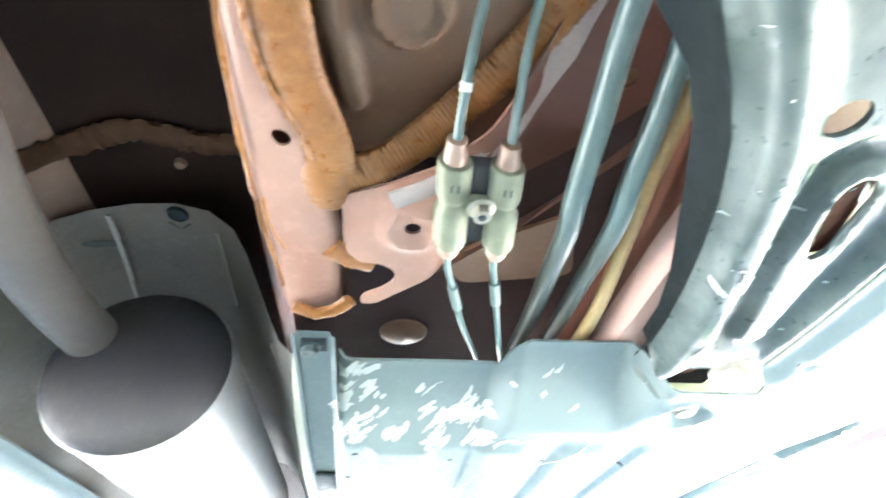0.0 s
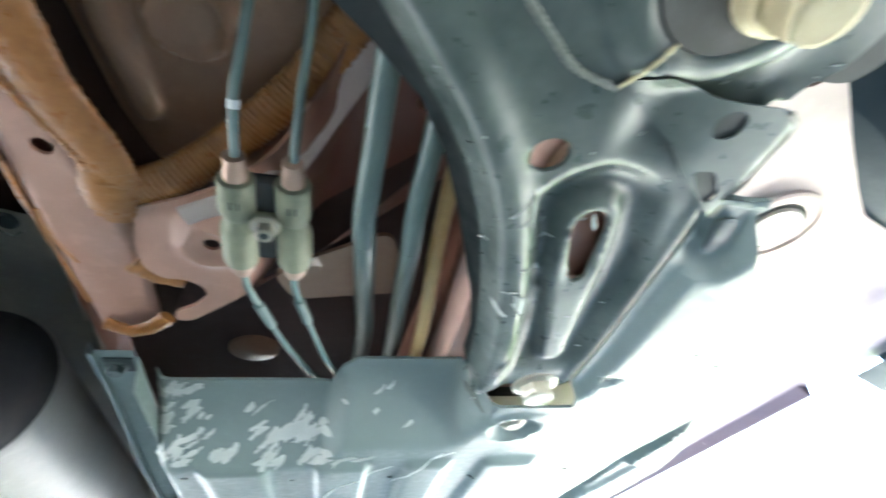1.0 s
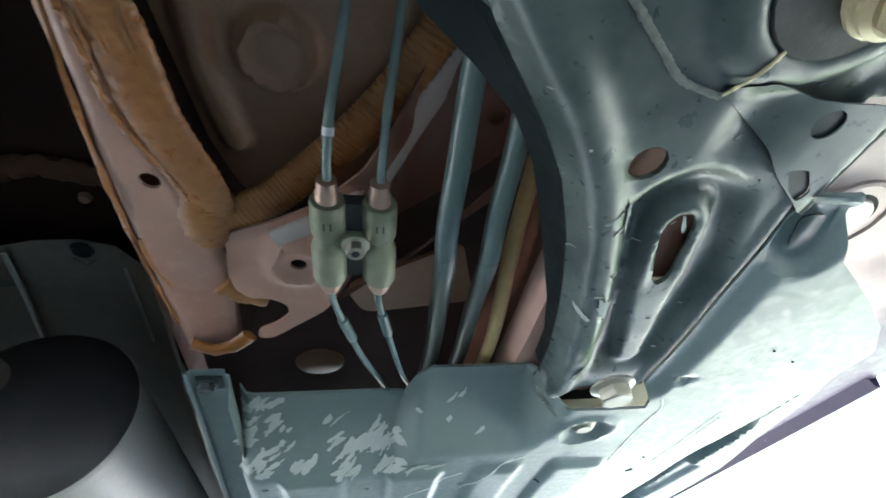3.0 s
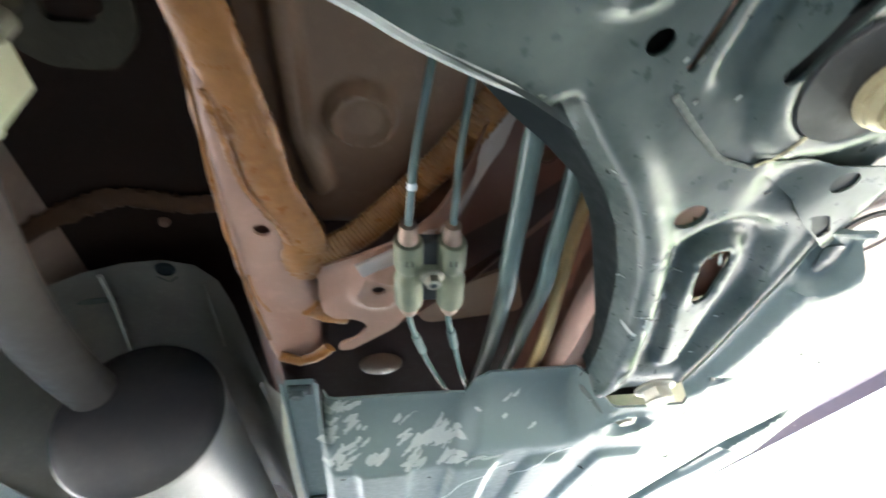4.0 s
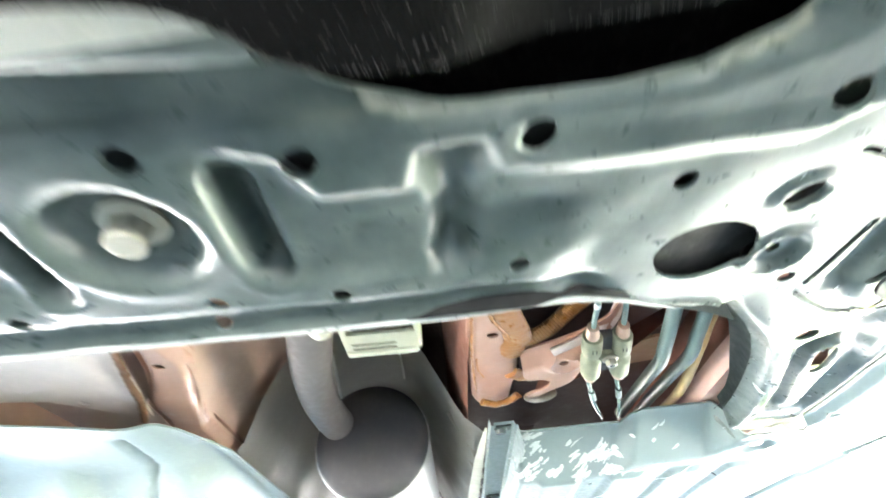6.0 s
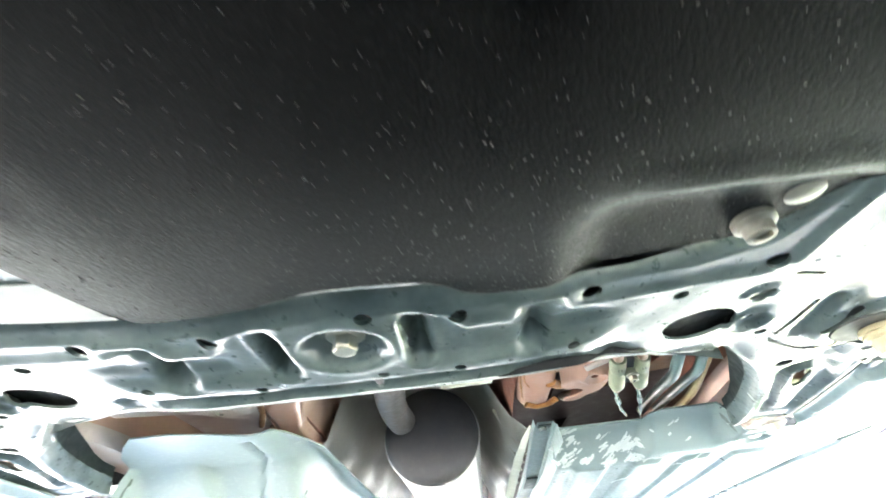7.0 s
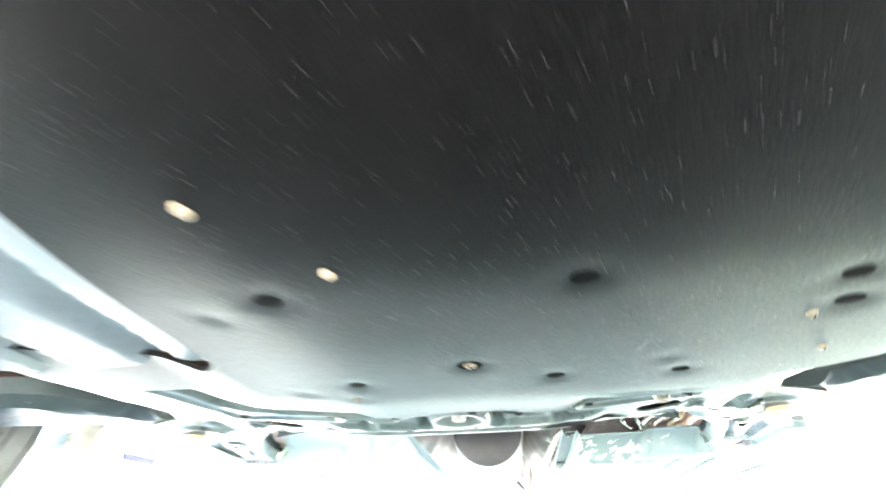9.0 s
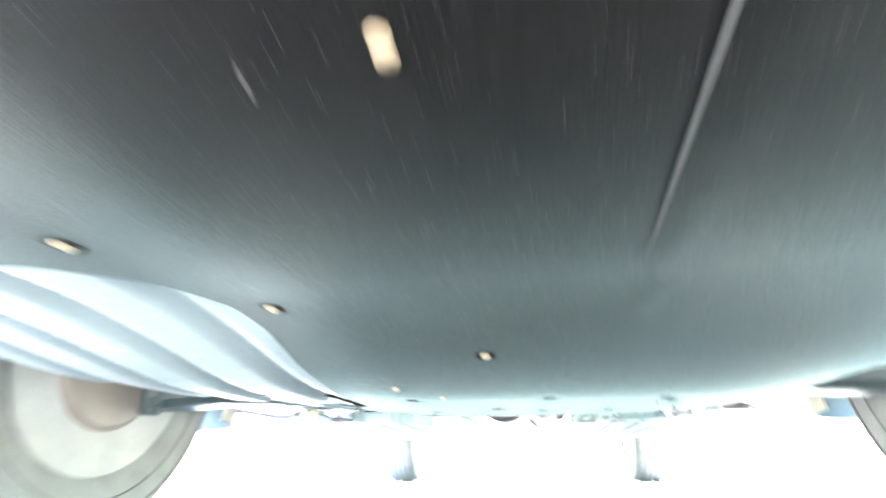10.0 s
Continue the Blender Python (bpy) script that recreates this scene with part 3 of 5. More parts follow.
        if side > 0:
            part("crossmember_web", plate(web, web_height, 0.002, 0.0036, [ellipse(0.208, 0.175, 0.0045), ellipse(0.3118, 0.0971, 0.0055)]), WEB, body, "pink crossmember web with a notch")
        else:
            smooth_web = [(0.150, -0.10), (0.33, -0.10), (0.33, 0.145), (0.25, 0.160), (0.205, 0.205), (0.186, 0.215), (0.172, 0.155), (0.160, 0.10)]
            bm = plate(smooth_web, lambda x, y: 0.272 + 0.006 * ease(0.19, 0.165, x) - 0.004 * bell(y, 0.07, 0.03), 0.002, 0.006, [ellipse(0.224, 0.171, 0.0042)])
            part("crossmember_web", mirrored(bm), PRIMER_PALE, body, "pale pink smooth crossmember web")
            bm = tube([(0.150, 0.075, 0.276), (0.158, 0.105, 0.274), (0.168, 0.140, 0.272), (0.176, 0.175, 0.270), (0.192, 0.215, 0.268)], 0.0034, 12, 16, 0.6, 0.5)
            part("sealer_bead", mirrored(bm), SEALER_DARK, body, "ragged dark sealer")
        # the sloped back of the crossmember, its shade painted in maroon
        if side > 0:
            bm = loft([[(0.190, 0.2495, 0.273), (0.228, 0.213, 0.269), (0.268, 0.173, 0.273), (0.335, 0.104, 0.300)],
                       [(0.205, 0.262, 0.30), (0.240, 0.236, 0.30), (0.285, 0.20, 0.31), (0.345, 0.135, 0.315)]])
            part("crossmember_back", bm, MAROON, body)
            bm = plate(rounded([(0.235, 0.225), (0.305, 0.17), (0.33, 0.24), (0.25, 0.26)], 0.012), lambda x, y: 0.289 + 0.1 * (y - 0.2), 0.003, 0.01)
            part("stiffener", bm, PAN, body, "brown-pink stiffener")

        # brown sealer beads that meet in a V
        if side > 0:
            bm = tube([(0.124, -0.04, 0.285), (0.134, 0.01, 0.2825), (0.1415, 0.045, 0.281), (0.1455, 0.0635, 0.2805), (0.1505, 0.095, 0.280), (0.1615, 0.1275, 0.2805), (0.165, 0.150, 0.282)], 0.0122, 22, 26, 0.34, 0.07, brush=0.02)
            part("sealer_bead", bm, SEALER, body, "brushed brown seam sealer")
            lip = tube([(0.1290, 0.040, 0.2785), (0.1325, 0.060, 0.2775), (0.1375, 0.095, 0.2772), (0.1535, 0.128, 0.2775), (0.158, 0.145, 0.279)], 0.0014, 10, 26, 0.7, 0.9)
            part("sealer_lip", lip, SEALER, body, "ragged sealer lip along the rail")
            for k in range(9):
                x, y = 0.1310 + 0.0024 * k, 0.046 + 0.003 * math.sin(k * 2.3)
                part("brush_stroke", tube([(x, y, 0.2782), (x + 0.0015, y + 0.008, 0.2768), (x + 0.003, y + 0.016 + 0.003 * math.cos(k * 1.7), 0.2766)], 0.0006, 6, 6, 0.6, 0.5), SEALER, body)
            bm = tube([(0.160, 0.160, 0.285), (0.189, 0.147, 0.288), (0.2105, 0.134, 0.298), (0.2295, 0.1175, 0.306), (0.2520, 0.0915, 0.313), (0.272, 0.058, 0.318), (0.287, 0.018, 0.321)], 0.0112, 18, 60, 0.46, 0.05, brush=0.06)
            part("sealer_bead", bm, SEALER, body, "wrinkled brown seam sealer")
            # A paler strip paints the light on the web's top edge.
            ledge = tube([(0.196, 0.160, 0.2735), (0.222, 0.147, 0.2775), (0.243, 0.130, 0.2815), (0.264, 0.106, 0.3075), (0.283, 0.070, 0.319), (0.296, 0.03, 0.323)], 0.0072, 14, 14, 0.4, 0.03)
            part("web_lit_edge", ledge, PRIMER_PALE, body, "pale strip for the crossmember's lit edge")
            bm = tube([(0.160, 0.140, 0.284), (0.160, 0.158, 0.282), (0.162, 0.174, 0.284)], 0.0125, 18, 10, 0.5, 0.15)
            part("sealer_lump", bm, SEALER, body, "lumpy brown sealer")
            bm = tube([(0.163, 0.206, 0.278), (0.174, 0.215, 0.278), (0.188, 0.220, 0.279)], 0.0086, 16, 8, 0.5, 0.15)
            part("sealer_lump", bm, SEALER, body, "lumpy brown sealer")
            bm = tube([(0.136, 0.268, 0.275), (0.150, 0.273, 0.273), (0.163, 0.268, 0.273), (0.174, 0.258, 0.275)], 0.0055, 16, 8, 0.55, 0.22)
            part("sealer_lump", bm, SEALER, body, "lumpy brown sealer")

        # the outer frame rail, pale pink, behind the subframe arm
        sections = []
        for i in range(19):
            y = 0.02 + 0.025 * i
            face = 0.341 + 0.005 * ease(0.15, 0.25, y) + 0.015 * ease(0.09, 0.04, y) if side > 0 else 0.334 + 0.026 * ease(0.17, 0.04, y)
            sections.append([(face, y, 0.31), (face + 0.003, y, 0.258), (face + 0.010, y, 0.248), (0.412, y, 0.252), (0.420, y, 0.262), (0.424, y, 0.31)])
        # Shade on the right-hand inner face is painted as a maroon strip.
        inner = loft([[a, (a[0] + 0.0026, a[1], 0.264)] for a in (row[0] for row in sections)])
        part("rail_side", inner if side > 0 else mirrored(inner), MAROON if side > 0 else SALMON, body, "rail side, right-hand one darkened for shade")
        bm = loft([[(row[0][0] + 0.0026, row[0][1], 0.264)] + row[1:] for row in sections])
        part("frame_rail", bm if side > 0 else mirrored(bm), SALMON if side > 0 else PRIMER_PALE, body, "salmon pink frame rail")

        # pale outrigger panel with a large round plug
        rig = rounded([(0.425, 0.062), (0.450, 0.050), (0.461, 0.040), (0.468, 0.036), (0.488, 0.0345), (0.499, 0.0215), (0.538, 0.052), (0.606, 0.103), (0.643, 0.111), (0.672, 0.120), (0.700, 0.134), (0.748, 0.147), (0.768, 0.180), (0.762, 0.250), (0.752, 0.264),
                       (0.748, 0.294), (0.733, 0.39), (0.731, 0.50), (0.425, 0.50)], 0.006)

        def rig_height(x, y):
            r = math.hypot(x - 0.545, y - 0.121)
            return 0.281 - 0.005 * ease(0.036, 0.029, r) + 0.003 * ease(0.022, 0.0, near_line(x, y, [(0.615, 0.150), (0.640, 0.142), (0.665, 0.150)])) - 0.030 * ease(0.575, 0.70, x)

        bm = plate(rig, rig_height, 0.002, 0.006, [slot(0.487, 0.078, 0.494, 0.096, 0.021), ellipse(0.545, 0.121, 0.0203), ellipse(0.739, 0.170, 0.0070)])
        outrigger = part("outrigger", bm if side > 0 else mirrored(bm), RIG, body, "pale pink outrigger panel with violet shade painted towards the sill", smooth=60)
        # Black sheets behind the outrigger's holes stand in for shade.
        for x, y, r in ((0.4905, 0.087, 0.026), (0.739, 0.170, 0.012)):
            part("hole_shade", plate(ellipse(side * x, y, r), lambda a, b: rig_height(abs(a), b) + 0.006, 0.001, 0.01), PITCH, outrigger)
        bm = turned([(0.0, -0.003), (0.0165, -0.003), (0.0175, -0.001), (0.0175, 0.003), (0.028, 0.004)], at=(0.545, 0.121, 0.2765), seg=32)
        part("plug", bm if side > 0 else mirrored(bm), PLUG, outrigger, "white round plug in a dark ring")
        bm = turned([(0.0178, 0.0022), (0.0205, 0.0022), (0.0205, 0.004), (0.0178, 0.004)], at=(0.545, 0.121, 0.2735), seg=32)
        part("plug_gap", bm if side > 0 else mirrored(bm), MATT_BLACK, outrigger, "dark ring")
        bm = turned([(0.027, 0.0), (0.0285, -0.0022), (0.0305, -0.0012), (0.031, 0.001)], at=(0.545, 0.121, 0.2765), seg=36)
        bmesh.ops.delete(bm, geom=[f for f in bm.faces if len(f.verts) > 4], context="FACES")
        part("plug_rim", bm if side > 0 else mirrored(bm), PRIMER_PALE, outrigger)

        # sill
        sections = []
        for i in range(26):
            y = 0.30 + 0.068 * i
            sections.append([(0.725, y, 0.262), (0.733, y, 0.252), (0.740, y, 0.240), (0.744, y, 0.240), (0.748, y, 0.252), (0.768, y, 0.262), (0.775, y, 0.30)])
        bm = loft(sections)
        part("sill", bm if side > 0 else mirrored(bm), SILL, body, "sill with a pinch weld, its shade painted violet-grey")


build_underbody()


def build_skirt():
    skirt = thing("side_skirt", "dark blue-green plastic side skirt with a square-holed bracket", "side skirt", (0.78, 0.2, 0.22))
    part("strip", loft([[(0.745, y, 0.240), (0.765, y, 0.226), (0.792, y, 0.222), (0.796, y, 0.262)] for y in (0.09, 0.12, 0.16, 0.20, 0.255)]), LINER, skirt)
    bm = plate([(0.175, 0.205), (0.235, 0.207), (0.238, 0.256), (0.178, 0.252)], lambda a, c: 0.0, 0.003, 0.02, [[(0.186, 0.213), (0.214, 0.214), (0.216, 0.243), (0.188, 0.242)]])
    bm.transform(Matrix(((0, 0, 1, 0.84), (1, 0, 0, 0), (0, 1, 0, 0), (0, 0, 0, 1))))
    part("bracket", bm, LINER, skirt)
    part("bracket_arm", block((0.06, 0.012, 0.003), (0.812, 0.20, 0.251), 0.001), LINER, skirt)


build_skirt()


def build_shell():
    """The painted shell over the underside: bumpers, bonnet, roof and flanks."""
    stations = [(-1.25, 0.50, 0.26, 0.50), (-1.18, 0.66, 0.22, 0.60), (-0.95, 0.76, 0.215, 0.70), (-0.3, 0.79, 0.56, 0.80), (0.05, 0.79, 0.50, 0.84), (0.35, 0.79, 0.30, 0.88),
                (0.9, 0.79, 0.265, 1.26), (1.6, 0.79, 0.265, 1.30), (1.75, 0.79, 0.30, 1.28), (2.1, 0.79, 0.55, 1.22), (2.45, 0.77, 0.30, 1.05), (2.7, 0.70, 0.26, 0.80), (2.76, 0.5, 0.30, 0.7)]
    rows = []
    for y, w, low, top in stations:
        row = [(-w, y, low), (-w - 0.01, y, low + 0.1), (-w, y, min(top, 0.72)), (-w * 0.86, y, top * 0.95), (-w * 0.5, y, top), (0, y, top + 0.01)]
        rows.append(row + [(-x, yy, z) for x, yy, z in reversed(row[:-1])])
    bm = loft(rows)
    bm.faces.new([bm.verts.new(p) for p in rows[0]])
    bm.faces.new([bm.verts.new(p) for p in rows[-1]])
    part("shell", bm, PAINT, body, "silver painted body shell")
    for x in (-1, 1):
        bm = plate([(0.5, 0.74), (1.0, 0.74), (1.7, 0.76), (2.2, 0.80), (2.0, 1.08), (1.0, 1.12)], lambda a, b: 0.0, 0.004, 0.08)
        bm.transform(Matrix(((0, 0, 1, x * 0.80), (1, 0, 0, 0), (0, 1, 0, 0), (0, 0, 0, 1))))
        part("side_window", bm, GLASS_DARK, body, "tinted side window")


build_shell()


# ---- front subframe ----
REAR_LIP = [(0.0, -0.055), (0.10, -0.054), (0.15, -0.047), (0.185, -0.034), (0.21, -0.021), (0.24, -0.008), (0.262, 0.004)]
ARM_IN = [(0.262, 0.004), (0.272, 0.017), (0.284, 0.031), (0.299, 0.049), (0.314, 0.071), (0.328, 0.100), (0.340, 0.134), (0.349, 0.165), (0.357, 0.198), (0.361, 0.226)]
TONGUE = [(0.3685, 0.080), (0.380, 0.118), (0.393, 0.160), (0.402, 0.19)]
ARM_OUT = [(0.432, 0.222), (0.428, 0.17), (0.420, 0.10), (0.412, 0.045), (0.408, 0.019)]
FRONT = [(0.408, 0.019), (0.418, 0.002), (0.424, -0.03), (0.405, -0.062), (0.362, -0.086), (0.330, -0.112), (0.318, -0.15), (0.332, -0.20), (0.346, -0.26), (0.368, -0.36),
         (0.335, -0.36), (0.310, -0.27), (0.288, -0.262), (0.25, -0.282), (0.20, -0.285), (0.11, -0.270), (0.07, -0.225), (0.0, -0.215)]


LAND_EDGE = [(-0.005, -0.150), (0.026, -0.152), (0.050, -0.148), (0.060, -0.131), (0.091, -0.131), (0.0945, -0.1465), (0.1115, -0.147), (0.116, -0.134), (0.16, -0.131), (0.225, -0.133), (0.243, -0.146), (0.250, -0.19), (0.262, -0.24), (0.30, -0.36)]
GROOVE = [(-0.005, -0.170), (0.08, -0.167), (0.18, -0.168), (0.208, -0.178), (0.222, -0.205), (0.232, -0.26)]


AXIS = -0.005


def flip(side, x):
    """An abscissa drawn for the right half, taken over to either half of the subframe."""
    return x if side > 0 else 2 * AXIS - x


def land_front(u):
    """Where the recessed middle of the plate begins, measured along the car."""
    for (x1, y1), (x2, y2) in zip(LAND_EDGE, LAND_EDGE[1:]):
        if x1 <= u <= x2:
            return y1 + (y2 - y1) * (u - x1) / (x2 - x1)
    return -0.4


def subframe_height(x, y):
    u = x if x >= AXIS else 2 * AXIS - x
    outer = ease(0.20, 0.27, u)
    z = 0.194 + 0.0095 * ease(0.06, 0.22, u) + (0.002 * ease(0.18, 0.22, u) + 0.004 * outer) * ease(-0.13, -0.07, y)
    edge = near_line(u, y, LAND_EDGE)
    deep = ease(-0.006, 0.007, edge if y > land_front(u) else -edge)
    deep *= ease(0.022, 0.034, u) * (1 - ease(0.165, 0.135, u) * ease(-0.097, -0.083, y))
    z += (0.0055 + 0.003 * outer) * deep + 0.003 * bell(y, -0.110, 0.012) * ease(0.06, 0.07, u) * ease(0.16, 0.13, u)
    z -= 0.0028 * bell(edge if y < land_front(u) else -edge, 0.006, 0.009) * ease(0.035, 0.05, u)
    z += 0.008 * bell(u, 0.103, 0.011) * ease(-0.150, -0.140, y) * ease(-0.078, -0.088, y) + 0.006 * bell(math.hypot(u - 0.104, y + 0.094), 0.0, 0.014)
    cup = math.hypot(x + 0.0055, y + 0.1195)
    z += 0.0125 * ease(0.0255, 0.0185, cup) - 0.001 * bell(cup, 0.029, 0.007)
    z += 0.014 * ease(0.0075, 0.0025, near_line(u, y, [(0.0345, -0.139), (0.0355, -0.095)])) - 0.0015 * bell(near_line(u, y, [(0.0345, -0.139), (0.0355, -0.095)]), 0.010, 0.004)
    z += 0.010 * ease(0.012, 0.005, near_line(u, y, GROOVE))
    z += 0.0045 * ease(0.0085, 0.004, abs(y + 0.0655 - 0.10 * ease(0.1, 0.4, u))) * ease(0.175, 0.16, u)
    d, o = near_line(u, y, ARM_IN), near_line(u, y, ARM_OUT)
    # rolled inner rim, two valleys either side of a slotted tongue
    z += 0.011 * ease(0.009, 0.0, d) - 0.0045 * bell(d, 0.013, 0.013) * ease(-0.01, 0.03, y) + 0.0012 * bell(d, 0.0125, 0.004) * ease(0.06, 0.12, y)
    across = near_line(u, y, TONGUE)
    half = 0.0115 - 0.005 * ease(0.10, 0.19, y)
    valley = ease(0.018, 0.028, d) * ease(0.004, 0.020, o) * ease(0.032, 0.020, across - 0.03 * ease(0.07, 0.17, y)) * ease(0.214, 0.185, y) * ease(half - 0.001, half + 0.006, across)
    z += 0.0072 * valley - 0.0012 * bell(across, half - 0.002, 0.004) * ease(0.05, 0.07, y) * ease(0.13, 0.11, y)
    z += 0.002 * ease(0.003, 0.0, o) - 0.002 * bell(o, 0.005, 0.005)
    z -= 0.003 * bell(math.hypot(u - 0.249, y + 0.094), 0.011, 0.005)
    z += 0.006 * ease(0.016, 0.009, math.hypot(u - 0.263, y + 0.048)) - 0.003 * ease(0.020, 0.015, math.hypot(u - 0.263, y + 0.048))
    z -= 0.004 * ease(0.009, 0.003, abs(math.hypot(u - 0.362, y + 0.018) - 0.030))
    z += 0.006 * ease(0.010, 0.004, abs(u - 0.315)) * ease(-0.08, -0.06, y) * ease(-0.005, -0.02, y)
    z += 0.004 * ease(0.03, 0.0, near_line(u, y, [(0.40, 0.015), (0.36, 0.03)])) * ease(0.35, 0.37, u)
    return z + 0.0008 * noise.noise(Vector((x * 30, y * 30, 5)))


def build_subframe():
    subframe = thing("front_subframe", "black coated pressed steel front subframe with round holes", "subframe", (0, -0.1, 0.21))
    right = REAR_LIP + ARM_IN[1:] + [(0.3645, 0.2345), (0.372, 0.2405), (0.380, 0.2395), (0.387, 0.2310), (0.404, 0.2290), (0.412, 0.2350), (0.424, 0.2345)] + ARM_OUT + FRONT[1:]
    outline = right + [(flip(-1, x), y) for x, y in reversed(right) if x > 1e-6]
    holes = []
    for side in (1, -1):
        for x, y, r in ((0.059, -0.149, 0.0052), (0.1287, -0.148, 0.0056), (0.2259, -0.150, 0.0058), (0.190, -0.113, 0.0048), (0.129, -0.0830, 0.0042),
                        (0.0575, -0.0790, 0.0040), (0.263, -0.048, 0.0035), (0.282, -0.023, 0.0046), (0.336, 0.051, 0.0075), (0.249, -0.094, 0.0085)):
            holes.append(ellipse(flip(side, x), y, r, n=14))
        holes.append(ellipse(flip(side, 0.2205), -0.061, 0.0285, 0.0205, side * 25, 26))
        holes.append(slot(flip(side, 0.301), -0.066, flip(side, 0.297), -0.016, 0.0040))
        holes.append(slot(flip(side, 0.340), -0.046, flip(side, 0.331), -0.018, 0.0075))
        holes.append(slot(flip(side, 0.258), -0.118, flip(side, 0.276), -0.112, 0.0042))
        holes.append(rounded([(flip(side, 0.3605), 0.084), (flip(side, 0.3635), 0.0745), (flip(side, 0.3715), 0.0735), (flip(side, 0.3765), 0.081), (flip(side, 0.3845), 0.116), (flip(side, 0.381), 0.122), (flip(side, 0.376), 0.118)], 0.004, 3))
    for x, y, r in ((0.0115, -0.1535, 0.005), (0.0095, -0.0805, 0.0038), (0.003, -0.061, 0.0034)):
        holes.append(ellipse(x, y, r, n=14))
    holes.append(ellipse(-0.0055, -0.1195, 0.0095, n=16))
    gap = rounded([(0.054, -0.187), (0.058, -0.1760), (0.068, -0.1670), (0.082, -0.1620), (0.10, -0.1590), (0.15, -0.1585), (0.180, -0.1605), (0.204, -0.170), (0.212, -0.182), (0.200, -0.192), (0.12, -0.196), (0.062, -0.196)], 0.004, 3)
    holes.append(gap)
    # A black sheet paints the gap's shade; the opening itself is cut.
    part("gap_back", plate([(0.01, -0.215), (0.235, -0.215), (0.235, -0.135), (0.01, -0.135)], lambda x, y: 0.234, 0.001, 0.02), SHADE_BLACK, subframe, "dark sheet painting shade inside the box section")
    part("main_plate", plate(outline, subframe_height, 0.0025, 0.003, holes), ECOAT, subframe, "dusty black-green pressed plate", smooth=72)
    # a thin bare lip along the rear edge
    lip = [(x, y + 0.0015, subframe_height(x, y) + 0.0005) for x, y in REAR_LIP]
    part("rear_lip", tube([(flip(-1, x), y, z) for x, y, z in reversed(lip[1:])] + lip, 0.0017, 8, 4), LIP, subframe, "bare pale edge lip")
    # Beige band: dust, plus the flange's brighter light painted in.
    band = [(-0.205, -0.212), (-0.198, -0.197), (-0.182, -0.186), (-0.16, -0.1815), (-0.08, -0.1805), (-0.02, -0.1825), (0.03, -0.1860), (0.052, -0.1875), (0.06, -0.195), (0.03, -0.213)]
    part("front_band", plate(band, lambda x, y: subframe_height(x, y) - 0.0012, 0.0006, 0.004), PALE_BEIGE, subframe, "dusty front flange, beige band brightened for the light it faces", smooth=72)
    # near-black ragged patch between the groove and the rear lip
    patch = [(0.080, -0.0560), (0.095, -0.0595), (0.112, -0.0600), (0.126, -0.0592), (0.138, -0.0570), (0.146, -0.0535), (0.153, -0.0500), (0.160, -0.0495), (0.172, -0.0470), (0.186, -0.0405), (0.192, -0.0335), (0.184, -0.0365), (0.160, -0.0470), (0.150, -0.0503), (0.10, -0.0558)]
    part("dark_patch", plate(rounded(patch, 0.003, 2), lambda x, y: subframe_height(x, y) - 0.0012, 0.0006, 0.003), MATT_BLACK, subframe, "black ragged patch along the rear lip", smooth=72)
    for side in (1, -1):
        rows = []
        for x, y in ARM_IN:
            k, low = ease(0.20, 0.10, y), subframe_height(x, y)
            rows.append([(flip(side, x), y, low + 0.001), (flip(side, x - 0.002 * k), y + 0.002 * k, low + 0.010), (flip(side, x - 0.0065 * k - 0.018 * ease(0.05, 0.0, y)), y + 0.005 * k, (low + 0.013) * (1 - k) + 0.246 * k)])
        flange = loft(rows)
        bmesh.ops.solidify(flange, geom=list(flange.faces), thickness=0.0015)
        # Dark sheets close behind the holes paint the shade within.
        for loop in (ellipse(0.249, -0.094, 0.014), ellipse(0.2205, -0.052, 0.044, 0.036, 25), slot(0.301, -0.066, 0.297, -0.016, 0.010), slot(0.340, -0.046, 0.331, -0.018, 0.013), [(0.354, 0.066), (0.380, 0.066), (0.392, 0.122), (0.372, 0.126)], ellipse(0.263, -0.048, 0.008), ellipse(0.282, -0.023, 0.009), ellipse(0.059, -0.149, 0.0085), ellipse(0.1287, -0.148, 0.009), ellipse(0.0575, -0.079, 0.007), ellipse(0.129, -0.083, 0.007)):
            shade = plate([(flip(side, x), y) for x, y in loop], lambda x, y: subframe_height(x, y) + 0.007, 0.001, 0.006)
            part("hole_shade", shade, MAROON if len(loop) == 4 else MATT_BLACK, subframe, "dark sheet painting shade inside the box section")
        part("inner_flange", flange, ECOAT_DARK, subframe, "dark inner flange")
        for line, r, mat, label in (([(0.296, -0.006), (0.306, 0.002), (0.318, 0.011), (0.330, 0.019), (0.346, 0.0225)], 0.0013, CHALK_WELD, "dusty pale weld bead"),
                                    ([(0.346, 0.0225), (0.351, 0.010), (0.3600, -0.005)], 0.0008, BRASS, "thin yellow sealant bead")):
            weld = [(flip(side, x), y, subframe_height(x, y) - 0.0005) for x, y in line]
            part("weld_bead", tube(weld, r, 10, 14, 0.55, 0.45), mat, subframe, label)
        # folded end bracket where the control arm enters
        loop = rounded([(0.345, 0.0205), (0.3585, 0.0141), (0.3795, 0.0184), (0.4096, 0.0166), (0.4189, 0.0248), (0.4206, 0.0489), (0.4173, 0.0687), (0.4053, 0.0599), (0.3898, 0.0499), (0.3768, 0.0381)], 0.003, 2)
        notch = rounded([(flip(side, x), y) for x, y in [(0.3921, 0.0462), (0.4009, 0.0451), (0.4107, 0.0555), (0.4085, 0.061), (0.3998, 0.0555)]], 0.002, 2)
